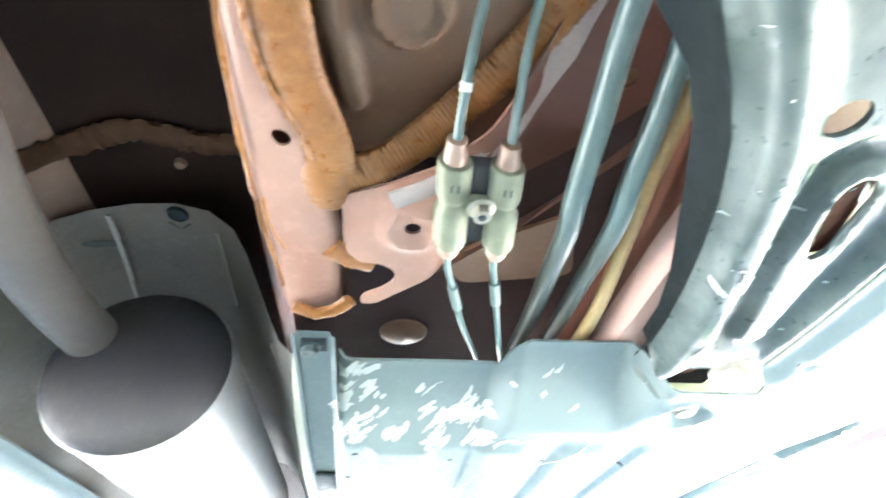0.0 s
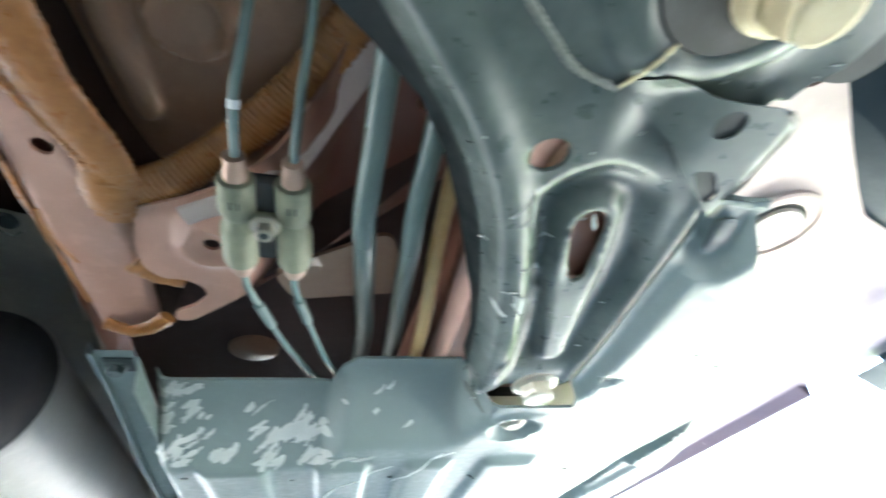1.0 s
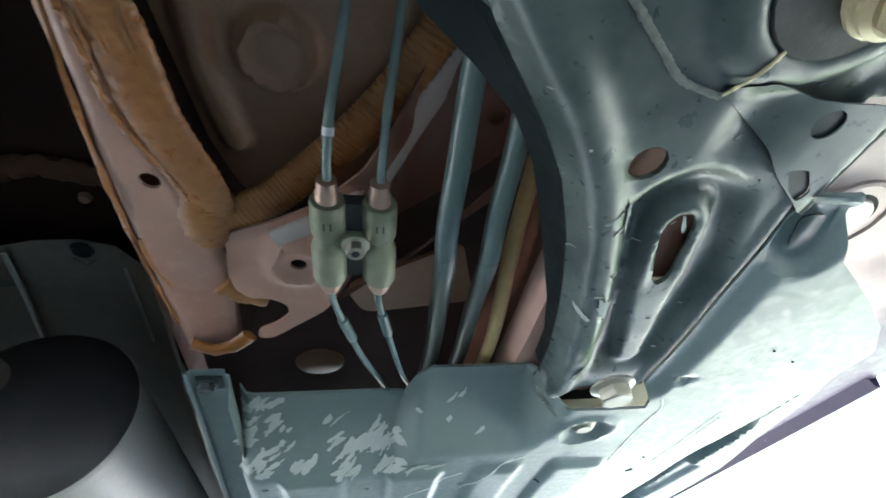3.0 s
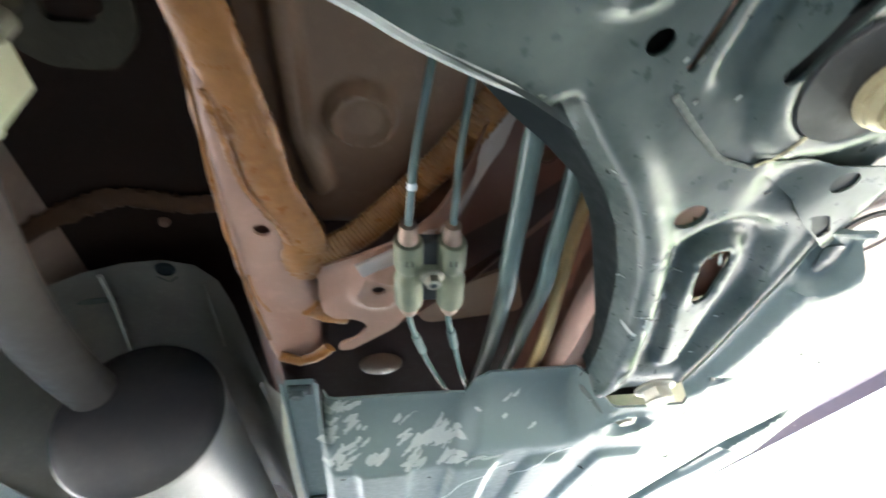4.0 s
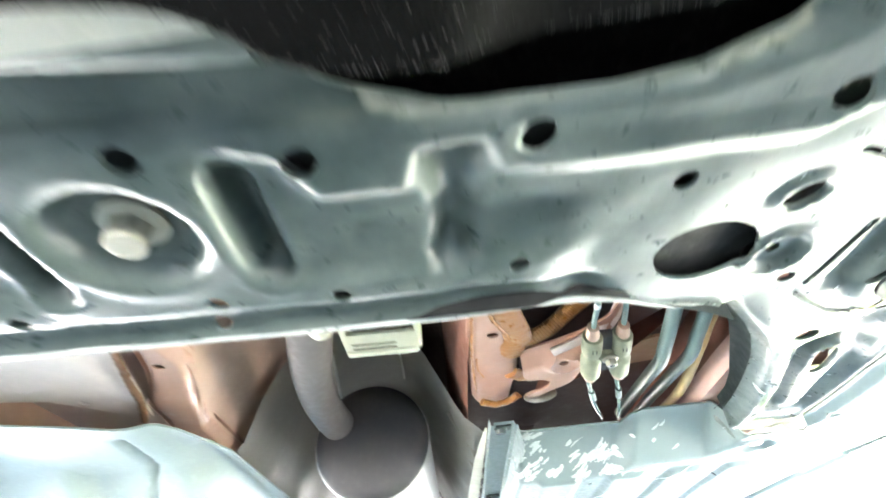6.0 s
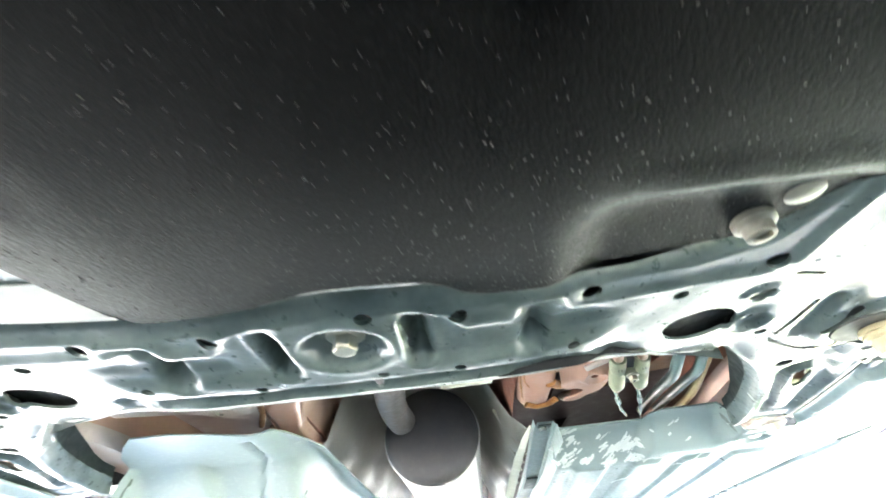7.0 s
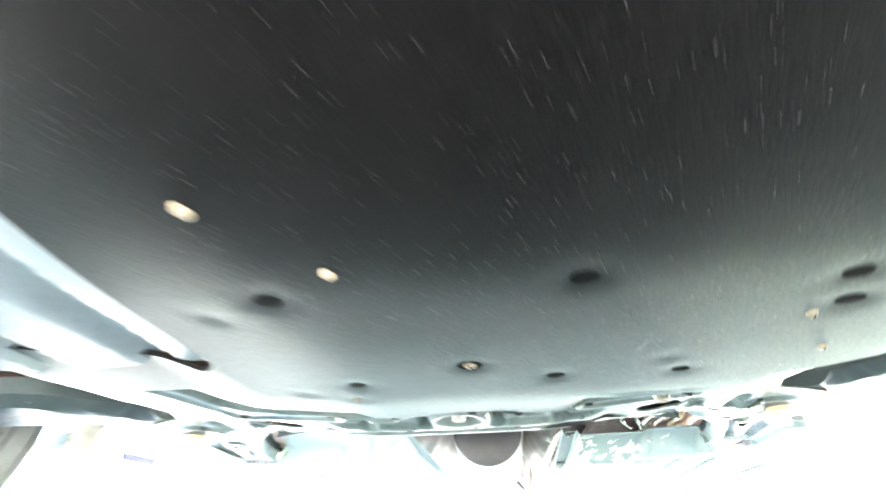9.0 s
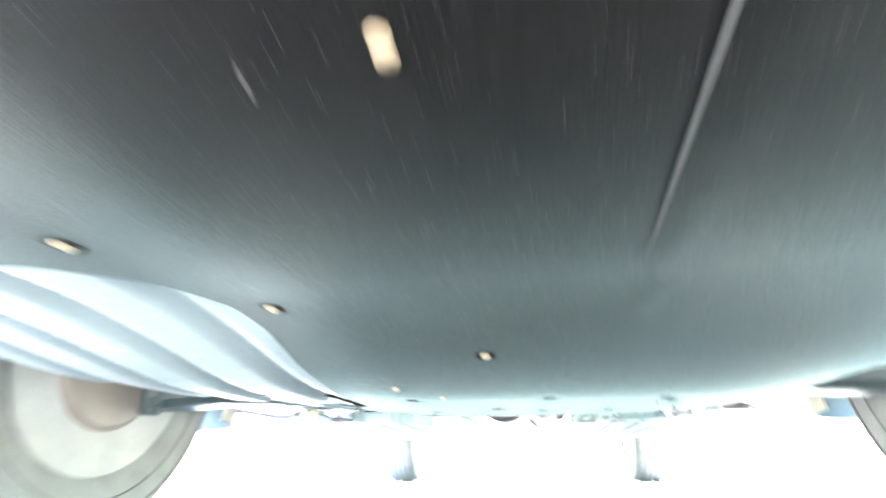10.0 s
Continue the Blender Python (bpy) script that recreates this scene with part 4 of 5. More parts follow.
        cuts = [ellipse(flip(side, 0.3915), 0.0262, 0.0058, n=14), notch]

        def bracket_height(x, y):
            u = x if x >= AXIS else 2 * AXIS - x
            k = ease(0.352, 0.392, u)
            return (subframe_height(x, y) - 0.0008) * (1 - k) + 0.2147 * k + 0.004 * ease(0.415, 0.421, u)

        bracket = plate([(flip(side, x), y) for x, y in loop], bracket_height, 0.0008, 0.003, cuts)
        # Dark sheets paint shade into the bracket's hole and slot.
        part("bracket_shade", plate(ellipse(flip(side, 0.3915), 0.0262, 0.0080), lambda x, y: bracket_height(x, y) + 0.0012, 0.0005, 0.004), ECOAT_DARK, subframe, "dark sheet for the bracket hole's shade")
        part("bracket_edge", tube([(flip(side, x), y, bracket_height(x, y) - 0.0002) for x, y in [(0.4096, 0.0177), (0.4184, 0.0248), (0.42, 0.0489), (0.4169, 0.0676)]], 0.0012, 8, 6, 1.0, 0.2), LINER_EDGE, subframe, "dusty bracket edge")
        part("bracket_shade", plate(notch, lambda x, y: bracket_height(x, y) + 0.0012, 0.0006, 0.004), ECOAT_DARK, subframe, "dark piece for the shade in a slot")
        part("end_bracket", bracket, ECOAT, subframe, "dusty folded bracket with a round hole", smooth=60)
        hex_bolt((flip(side, 0.3925), 0.2030, 0.206), 0.0175, 0.011, 0.0135, subframe, ZINC, "mount_bolt", "zinc hex mounting bolt")
        # Dark sheet added for the shade in the hollow arm end.
        part("end_shade", plate([(flip(side, x), y) for x, y in ((0.370, 0.222), (0.448, 0.222), (0.448, 0.300), (0.370, 0.300))], lambda x, y: 0.2400, 0.001, 0.01), MATT_BLACK, subframe, "dark sheet painting the hollow arm end's shade")
        part("end_strip", plate([(flip(side, x), y) for x, y in rounded([(0.387, 0.246), (0.398, 0.248), (0.412, 0.248), (0.422, 0.245), (0.421, 0.254), (0.416, 0.270), (0.389, 0.270)], 0.004)], lambda x, y: 0.2340, 0.001, 0.006), MAROON, subframe, "red-brown primer strip behind the bolt")
        pivot = hex_bolt((flip(side, 0.3700), -0.0170, 0.2095), 0.0175, 0.016, 0.0128, subframe, BRASS, "pivot_bolt", "large yellowed flanged bolt with a dished face")
        for k in range(3):
            part("raised_mark", block((0.0035, 0.0007, 0.0006), (flip(side, 0.3705), -0.0195 + 0.0022 * k, 0.1957), 0.0002, (0, 0, 20)), BRASS, pivot)
        part("bolt_washer", turned([(0.0128, 0.0), (0.0138, -0.002), (0.0138, -0.004), (0.012, -0.005)], at=(flip(side, 0.3700), -0.0170, 0.2135)), BRASS, pivot)
        # upper shell of the box section
        box = loft([[(flip(side, x), y, 0.21), (flip(side, x), y, 0.285)] for x, y in REAR_LIP])
        part("rear_wall", box, ECOAT_DARK, subframe)
    bm = plate(both([(0.0, -0.06), (0.10, -0.06), (0.20, -0.03), (0.25, -0.006), (0.30, -0.03), (0.30, -0.2), (0.0, -0.21)]), lambda x, y: 0.238 + 0.02 * ease(0.1, 0.0, abs(x)), 0.003, 0.03)
    part("upper_plate", bm, ECOAT_DARK, subframe)
    hex_bolt((-0.0055, -0.1195, 0.2055), 0.0125, 0.0120, 0.0112, subframe, ZINC, "centre_bolt", "zinc hex bolt in a round recess")
    for k, (x, y) in enumerate(((0.186, -0.200), (0.200, -0.216))):
        z = 0.1925 + 0.004 * k
        nut = part("flange_nut", turned([(0.0088, 0.002), (0.0088, -0.001), (0.0068, -0.0025), (0.0064, -0.0025), (0.0060, -0.007), (0.0042, -0.0074), (0.0038, -0.005), (0.0, -0.005)] if k == 0 else [(0.009, 0.002), (0.009, -0.002), (0.006, -0.004), (0.0, -0.004)], at=(x, y, z), seg=24), NUT, subframe, "dull beige flange nut with a broad washer" if k == 0 else "")
    bm = bmesh.new()
    rng = random.Random(14)

    def stroke(bm, x, y, long, wide, way, height, drop):
        d, w = Vector((math.cos(way), math.sin(way), 0)) * long, Vector((-math.sin(way), math.cos(way), 0)) * wide
        low = []
        for p in (Vector((x, y, 0)) - d, Vector((x, y, 0)) - w, Vector((x, y, 0)) + d, Vector((x, y, 0)) + w):
            low.append(bm.verts.new((p.x, p.y, height(p.x, p.y) - drop)))
        up = [bm.verts.new(v.co + Vector((0, 0, drop))) for v in low]
        bm.faces.new(low)
        for i in range(4):
            bm.faces.new((low[i], low[(i + 1) % 4], up[(i + 1) % 4], up[i]))

    spots = [(0.332, 0.078, 0.0075, -0.9), (0.340, 0.082, 0.004, -0.7), (0.331, 0.105, 0.002, -0.4), (0.350, 0.128, 0.004, -0.3), (0.356, 0.096, 0.003, -0.6), (0.352, 0.112, 0.003, 0.2)]
    for x, y, long, way in spots:
        stroke(bm, x, y, long, 0.0006, way, subframe_height, 0.0007)
    for _ in range(80):
        x, y = rng.uniform(0.20, 0.42), rng.uniform(-0.14, 0.21)
        if inside(x, y, right) and math.hypot(x - 0.224, y + 0.053) > 0.032:
            stroke(bm, x, y, rng.uniform(0.0003, 0.0016), rng.uniform(0.0002, 0.0005), rng.uniform(-1.6, 0.2), subframe_height, 0.0005)
    part("chipped_specks", bm, CHALK, subframe, "small pale paint chips")["kind"] = "stuff"
    # light chips of paint on the plate
    rng = random.Random(5)
    for x, y, w, h, turn in ((0.3590, 0.1370, 0.010, 0.022, -38), (0.3500, 0.1445, 0.004, 0.012, -60), (0.3410, 0.0775, 0.003, 0.021, -22), (0.3690, 0.0795, 0.0025, 0.013, -30), (0.3745, 0.2030, 0.0045, 0.024, 8), (0.3600, 0.1160, 0.002, 0.008, -40)):
        loop, t = [], radians(turn)
        for i in range(26):
            a = 2 * math.pi * i / 26
            k = rng.uniform(0.55, 1.0)
            px, py = w / 2 * math.cos(a) * k, h / 2 * math.sin(a) * k
            loop.append((x + px * math.cos(t) - py * math.sin(t), y + px * math.sin(t) + py * math.cos(t)))
        part("bare_patch", plate(loop, lambda a, b: subframe_height(a, b) - 0.0009, 0.0004, 0.002), CHALK, subframe, "pale worn patch")


build_subframe()


def build_control_arms():
    for side in (1, -1):
        arm = thing("lower_control_arm", "black pressed steel lower control arm", "suspension arm", (side * 0.45, -0.1, 0.21), "front suspension arms")
        loop = rounded([(0.335, -0.01), (0.345, -0.045), (0.40, -0.09), (0.47, -0.20), (0.55, -0.245), (0.60, -0.24), (0.61, -0.20), (0.56, -0.16), (0.48, -0.11), (0.446, -0.062), (0.436, -0.025), (0.434, -0.004), (0.429, 0.007), (0.413, 0.009), (0.39, 0.006), (0.36, 0.010)], 0.015)
        bm = plate(loop, lambda x, y: 0.222 + 0.012 * ease(0.012, 0.0, near_line(x, y, [(0.40, -0.09), (0.47, -0.20), (0.55, -0.245)])) - 0.02 * ease(0.4, 0.6, x), 0.018, 0.012)
        part("arm", bm if side > 0 else mirrored(bm), ECOAT_DARK, arm)
        part("bushing", turned([(0.0, -0.002), (0.024, -0.002), (0.027, 0.004), (0.027, 0.02), (0.0, 0.02)], at=(side * 0.362, -0.018, 0.216)), RUBBER_DARK, arm, "black rubber bushing")
        part("ball_joint", turned([(0.0, -0.012), (0.014, -0.012), (0.019, -0.004), (0.019, 0.03), (0.0, 0.03)], at=(side * 0.585, -0.225, 0.205)), ECOAT_DARK, arm)


build_control_arms()


# ---- exhaust, shield and engine mount in the tunnel ----
def build_exhaust():
    exhaust = thing("exhaust_pipe_and_resonator", "dull grey exhaust pipe running into a round resonator", "exhaust", (0, 0.5, 0.3))
    part("front_pipe", tube([(0.03, -0.42, 0.30), (0.02, -0.2, 0.30), (0.006, 0.02, 0.302), (-0.015, 0.12, 0.303), (-0.036, 0.22, 0.303), (-0.045, 0.32, 0.304), (-0.036, 0.42, 0.304), (-0.02, 0.5, 0.304)], 0.0205, 24, 8), EXHAUST, exhaust, "dull brown-grey exhaust pipe")
    cap = [(0.020, 0.372), (0.045, 0.373), (0.060, 0.376), (0.068, 0.380), (0.0712, 0.3845), (0.0715, 0.388)]
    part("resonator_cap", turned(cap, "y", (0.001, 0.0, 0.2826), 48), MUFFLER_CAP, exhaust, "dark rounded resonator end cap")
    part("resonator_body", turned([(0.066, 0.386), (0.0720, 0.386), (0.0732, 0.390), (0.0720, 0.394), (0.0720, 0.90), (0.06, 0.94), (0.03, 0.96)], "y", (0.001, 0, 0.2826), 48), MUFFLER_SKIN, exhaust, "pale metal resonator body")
    part("rear_pipe", tube([(0, 0.94, 0.30), (0, 1.4, 0.30), (0.05, 1.8, 0.31), (0.1, 2.3, 0.30)], 0.02, 16, 6), EXHAUST, exhaust)


build_exhaust()


def build_heat_shield():
    shield = thing("tunnel_heat_shield", "thin dull metal heat shield arched over the resonator", "heat shield", (0, 0.6, 0.4))
    arch = [(-0.162, 0.272), (-0.150, 0.285), (-0.128, 0.330), (-0.112, 0.365), (-0.092, 0.393), (-0.068, 0.408), (-0.035, 0.420), (0, 0.424), (0.032, 0.417),
            (0.058, 0.397), (0.075, 0.370), (0.092, 0.335), (0.106, 0.305), (0.118, 0.283), (0.130, 0.272), (0.142, 0.268)]
    rows = []
    for i in range(40):
        y = 0.334 + 0.02 * i
        fold = 0.004 * math.sin(i * 0.9)
        rows.append([(x * (1 - 0.02 * ease(0.4, 0.6, y)) , y + (0.02 if abs(x) > 0.13 else 0), z + fold * ease(0.02, 0.08, abs(x)) - 0.012 * ease(0.34, 0.6, y)) for x, z in arch])
    bm = loft(rows)
    bmesh.ops.solidify(bm, geom=list(bm.faces), thickness=0.0012)
    part("sheet", bm, SHIELD, shield)
    part("crease", tube([(-0.056, 0.342, 0.4105), (-0.058, 0.40, 0.4045), (-0.062, 0.45, 0.3985), (-0.070, 0.52, 0.3935), (-0.073, 0.545, 0.3925), (-0.055, 0.541, 0.3945), (-0.020, 0.535, 0.4010)], 0.0026, 8, 8, 0.6), PALE_BEIGE, shield, "raised crease")
    part("crease", tube([(0.035, 0.36, 0.411), (0.037, 0.41, 0.404), (0.037, 0.47, 0.399)], 0.0020, 8, 8, 0.6), SHIELD, shield)
    # The light on the shield's edge is painted with a cream flange.
    flange = loft([[(a, y, 0.2535), ((a + b) / 2, y, 0.2520), (b, y, 0.2505)] for a, b, y in ((0.1375, 0.1385, 0.283), (0.1310, 0.1392, 0.35), (0.1265, 0.1388, 0.45), (0.1225, 0.1385, 0.6), (0.121, 0.1385, 1.1))])
    part("edge_flange", flange, CAST, shield, "edge flange toned cream for its light")
    part("scrape", plate(ellipse(-0.0705, 0.378, 0.016, 0.0045, 16, 20), lambda x, y: 0.4045 - 0.35 * (abs(x) - 0.07), 0.0008, 0.004), CHALK_WELD, shield, "pale scrape")
    for a, b in (((-0.010, 0.356), (0.000, 0.364)), ((0.010, 0.357), (0.001, 0.364))):
        part("chevron_mark", tube([(*a, 0.4195), (*b, 0.4185)], 0.0012, 6, 3, 0.5), CHALK_WELD, shield)
    part("stud_hole", turned([(0.0, 0.001), (0.0075, 0.0), (0.0085, -0.002), (0.0105, 0.001)], at=(0, 0.347, 0.4215)), ECOAT_DARK, shield, "dark stud hole")
    for i in range(5):
        bm = tube([(0.10 + 0.004 * i, 0.40 + 0.06 * i, 0.315), (0.128, 0.42 + 0.06 * i, 0.270), (0.140, 0.45 + 0.06 * i, 0.255)], 0.005, 8, 6, 0.5, 0.2)
        part("fold", bm, SHIELD, shield)


build_heat_shield()


def build_engine_mount():
    mount = thing("exhaust_hanger_mount", "cream cast bracket holding a dark rubber block", "mount bracket", (0.06, 0.0, 0.24))
    part("rubber_block", block((0.034, 0.030, 0.030), (0.061, 0.006, 0.240), 0.003), RUBBER_OLIVE, mount, "dark olive rubber block")
    part("rubber_neck", block((0.026, 0.030, 0.040), (0.061, 0.000, 0.270), 0.003), RUBBER_OLIVE, mount, "dark olive rubber neck")
    for z in (0.2235, 0.2300):
        part("plate", block((0.043, 0.0065, 0.0045), (0.0605, 0.027, z), 0.0012), CAST, mount)
    part("lower_plate", plate(rounded([(0.040, 0.006), (0.082, 0.006), (0.0835, 0.026), (0.078, 0.031), (0.045, 0.031), (0.039, 0.024)], 0.003), lambda x, y: 0.222 + 0.10 * max(0.0, 0.012 - y) + 0.02 * max(0, 0.03 - y), 0.003, 0.004), CAST, mount, "cream cast lower plate")
    for x in (0.040, 0.0825):
        part("cheek", block((0.0035, 0.034, 0.030), (x, 0.010, 0.238), 0.0012), CAST, mount)
    part("strap", block((0.004, 0.05, 0.003), (0.044, -0.025, 0.2440), 0.001), CAST, mount)
    part("strap", block((0.004, 0.05, 0.003), (0.0795, -0.025, 0.2440), 0.001), CAST, mount)
    ear = plate(rounded([(0.062, -0.016), (0.104, -0.016), (0.112, -0.002), (0.110, 0.022), (0.098, 0.038), (0.072, 0.038), (0.062, 0.03)], 0.008), lambda x, y: 0.285, 0.004, 0.006, [rounded([(0.078, -0.010), (0.099, -0.010), (0.101, 0.012), (0.094, 0.019), (0.079, 0.019)], 0.003)])
    part("boss", turned([(0.0, 0.001), (0.0018, 0.0), (0.0022, -0.002), (0.0040, -0.002), (0.0044, -0.0005), (0.0044, 0.006)], at=(0.0875, 0.001, 0.2435), seg=20), NUT, mount, "dull bolt boss")
    # Thin dark bars stand in for the shade of three slots.
    for y in (0.0165, 0.0215, 0.0265):
        part("slot", block((0.026, 0.0013, 0.0008), (0.0565, y, 0.2220 + 0.02 * (0.03 - y)), 0.0003), RUBBER_OLIVE, mount, "dark piece for the shade in a slot")
    part("ear", ear, EAR, mount, "cream slotted ear darkened for shade")
    part("hanger_arm", tube([(0.045, -0.012, 0.236), (0.036, -0.011, 0.236), (0.029, -0.008, 0.236), (0.0245, 0.0, 0.236), (0.0240, 0.012, 0.236)], 0.0065, 14, 6), CAST, mount, "bent cream rod")
    part("rod_end", turned([(0.0, 0.013), (0.007, 0.013), (0.008, 0.008), (0.008, 0.002), (0.0065, 0.0)], "y", (0.0240, 0.006, 0.236), 16), CAST, mount)


build_engine_mount()


# ---- brake lines, fuel hoses and their connector ----
def build_lines():
    connector = thing("brake_line_connector", "olive cast brake line connector block with a centre bolt", "connector", (0.23, 0.137, 0.25))
    def leaning(bm):
        """The connector lies askew: its lower end hangs down and out."""
        for v in bm.verts:
            v.co.x += (v.co.y - 0.144) * 0.073
            v.co.z -= (v.co.y - 0.144) * 0.315
        return bm

    for k, x in ((0, 0.2242), (1, 0.2497)):
        bm = turned([(0.0065, 0.1225), (0.0082, 0.1228), (0.0088, 0.1240), (0.0088, 0.1375), (0.0084, 0.1392), (0.0070, 0.1410), (0.0070, 0.1440), (0.0084, 0.1460), (0.0089, 0.1475), (0.0089, 0.1635), (0.0083, 0.1650), (0.0060, 0.1653)], "y", (x, 0, 0.2605), 22)
        barrel = part("barrel", leaning(bm), BLOCK, connector, "olive cast barrel")
        bm = turned([(0.0036, 0.1125), (0.0050, 0.1130), (0.0052, 0.1180), (0.0058, 0.1190), (0.0058, 0.1225), (0.005, 0.1235)], "y", (x, 0, 0.2605), 18)
        part("nut", leaning(bm), FITTING, barrel, "pinkish brass tube nut")
        bm = turned([(0.005, 0.164), (0.0058, 0.165), (0.0058, 0.1705), (0.0042, 0.173)], "y", (x, 0, 0.2605), 18)
        part("nut", leaning(bm), FITTING, barrel, "pinkish brass tube nut")
        for d in (-0.0016, 0.0016):
            part("cast_mark", leaning(block((0.0008, 0.0034, 0.0006), (x + d, 0.131, 0.2517), 0.0002)), RUBBER_DARK, barrel)
    part("web", leaning(block((0.022, 0.040, 0.008), (0.2372, 0.1435, 0.2630), 0.002)), RUBBER_DARK, connector, "dark web between the barrels")
    part("bridge", leaning(block((0.020, 0.010, 0.009), (0.2372, 0.1425, 0.2600), 0.002)), BLOCK, connector)
    bolt = hex_bolt((0.2372, 0.1390, 0.2535), 0.0085, 0.007, 0.0068, connector, ZINC, "centre_bolt", "small zinc centre bolt")
    part("socket", turned([(0.0, 0.0), (0.0022, 0.0), (0.0024, -0.0006), (0.0018, -0.0010)], at=(0.2372, 0.1390, 0.2470), seg=6), ECOAT_DARK, bolt)
    for k, pts in enumerate((((0.244, -0.17, 0.322), (0.236, -0.06, 0.315), (0.2315, 0.005, 0.309), (0.2280, 0.042, 0.301), (0.2252, 0.0645, 0.2925), (0.2226, 0.082, 0.2800), (0.2222, 0.0915, 0.2755), (0.2221, 0.105, 0.2725), (0.2224, 0.116, 0.2695)),
                             ((0.258, -0.17, 0.324), (0.253, -0.06, 0.319), (0.2522, 0.005, 0.315), (0.2515, 0.042, 0.3075), (0.2505, 0.068, 0.3000), (0.2488, 0.085, 0.2890), (0.2482, 0.095, 0.2805), (0.2478, 0.106, 0.2745), (0.2479, 0.116, 0.2700)))):
        line = thing("brake_line", "thin green-grey coated brake line", "brake line", pts[2], "brake lines")
        part("pipe", tube(pts, 0.0024, 14, 8), TUBE, line)
        if k == 0:
            part("paint_mark", tube([(0.22225, 0.0880, 0.2769), (0.2222, 0.0915, 0.2755)], 0.0027, 14, 2), WHITE_MARK, line, "white paint mark")
        x = 0.2258 + 0.0256 * k
        lower = thing("brake_line", "thin grey brake line bending away", "brake line", (x, 0.2, 0.25), "brake lines")
        if k == 0:
            run = [(x, 0.168, 0.2540), (x + 0.002, 0.183, 0.2505), (x + 0.0090, 0.2055, 0.2500), (x + 0.0215, 0.245, 0.2515), (x + 0.0375, 0.2853, 0.2540), (x + 0.052, 0.33, 0.264)]
        else:
            run = [(x, 0.168, 0.2540), (x + 0.0008, 0.180, 0.2490), (x + 0.0048, 0.1935, 0.2460), (x + 0.0148, 0.230, 0.2465), (x + 0.0250, 0.2648, 0.2485), (x + 0.042, 0.32, 0.260)]
        part("pipe", tube(run, 0.0020, 12, 8), TUBE, lower)
        a, b = Vector(run[2]), Vector(run[3])
        part("sleeve", tube([a - (b - a) * 0.12, a + (b - a) * 0.2, a + (b - a) * 0.45], 0.0030, 12, 6), HOSE, lower, "short grey sleeve")
    for pts, r, mat, label in (
        (((0.290, -0.10, 0.31), (0.285, 0.0, 0.295), (0.2835, 0.055, 0.284), (0.2830, 0.095, 0.269), (0.2825, 0.128, 0.2570), (0.286, 0.155, 0.2540), (0.292, 0.20, 0.260), (0.300, 0.26, 0.268), (0.304, 0.34, 0.272)), 0.0060, HOSE, "grey-green fuel hose"),
        (((0.312, -0.10, 0.315), (0.310, 0.02, 0.294), (0.309, 0.085, 0.271), (0.307, 0.12, 0.2585), (0.309, 0.147, 0.2535), (0.314, 0.20, 0.259), (0.322, 0.27, 0.267), (0.326, 0.34, 0.272)), 0.0056, HOSE, "grey-green fuel hose"),
        (((0.322, -0.06, 0.292), (0.326, 0.10, 0.278), (0.328, 0.16, 0.266), (0.336, 0.235, 0.258), (0.343, 0.32, 0.262)), 0.0048, TAN, "tan hose"),
    ):
        hose = thing("fuel_hose", label + " running along the underbody", "hose", pts[2], "fuel hoses")
        line, coat = spline(pts, 10), mat if mat == TAN else HOSE_RUN
        cut = next(i for i, p in enumerate(line) if p.y > 0.145)
        part("upper_run", tube(line[: cut + 1], r, 16, 0), coat, hose)
        part("lower_run", tube(line[cut:], r, 16, 0), coat, hose, "tan lower run" if mat == TAN else "lower run darkened for shade")


build_lines()


# ---- underfloor panels ----
DIMPLES = [(0.3775, 0.2652), (0.4470, 0.2070)]


def panel_height(x, y):
    front = 0.285 - 0.033 * ease(0.276, 0.294, x)
    z = 0.2085 + 0.036 * ease(front + 0.075, front, y) * ease(0.386, 0.366, x)
    # pressed ribs fanning outwards and back
    for x1, x2 in ((0.196, 0.239), (0.277, 0.314), (0.347, 0.381), (0.413, 0.458)):
        across = x - 0.06 * (y - 0.35)
        z -= 0.0045 * ease(x1 - 0.005, x1 + 0.003, across) * ease(x2 + 0.005, x2 - 0.003, across) * ease(0.346, 0.358, y)
    # a wedge-shaped fold: a slope that ends in a sharp step
    left, right = 0.564 - 0.020 * ease(0.232, 0.40, y), 0.567 + 0.035 * ease(0.225, 0.36, y)
    over = (x - left) / (right - left)
    z += (0.003 + 0.012 * ease(0.23, 0.33, y)) * max(0.0, over) * ease(1.10, 0.95, over) * ease(0.222, 0.236, y)
    # the edge beside the subframe lifts to meet it
    z += 0.0065 * ease(0.013, 0.002, near_line(x, y, ARM_OUT)) * ease(0.245, 0.225, y)
    z += 0.006 * ease(0.012, 0.004, near_line(x, y, [(0.612, 0.44), (0.60, 0.6), (0.598, 1.9)]))
    z += 0.006 * ease(0.022, 0.012, math.hypot(x - 0.412, y - 0.284)) - 0.002 * ease(0.028, 0.022, math.hypot(x - 0.412, y - 0.284))
    z += 0.003 * sum(ease(0.009, 0.004, math.hypot(x - p, (y - q) * 1.6)) for p, q in DIMPLES) + 0.01 * ease(0.56, 0.60, x)
    z += 0.010 * ease(0.175, 0.165, x) + 0.009 * ease(0.017, 0.008, near_line(x, y, [(0.4295, 0.071), (0.4345, 0.087)]))
    return z + 0.0008 * noise.noise(Vector((x * 14, y * 14, 9)))


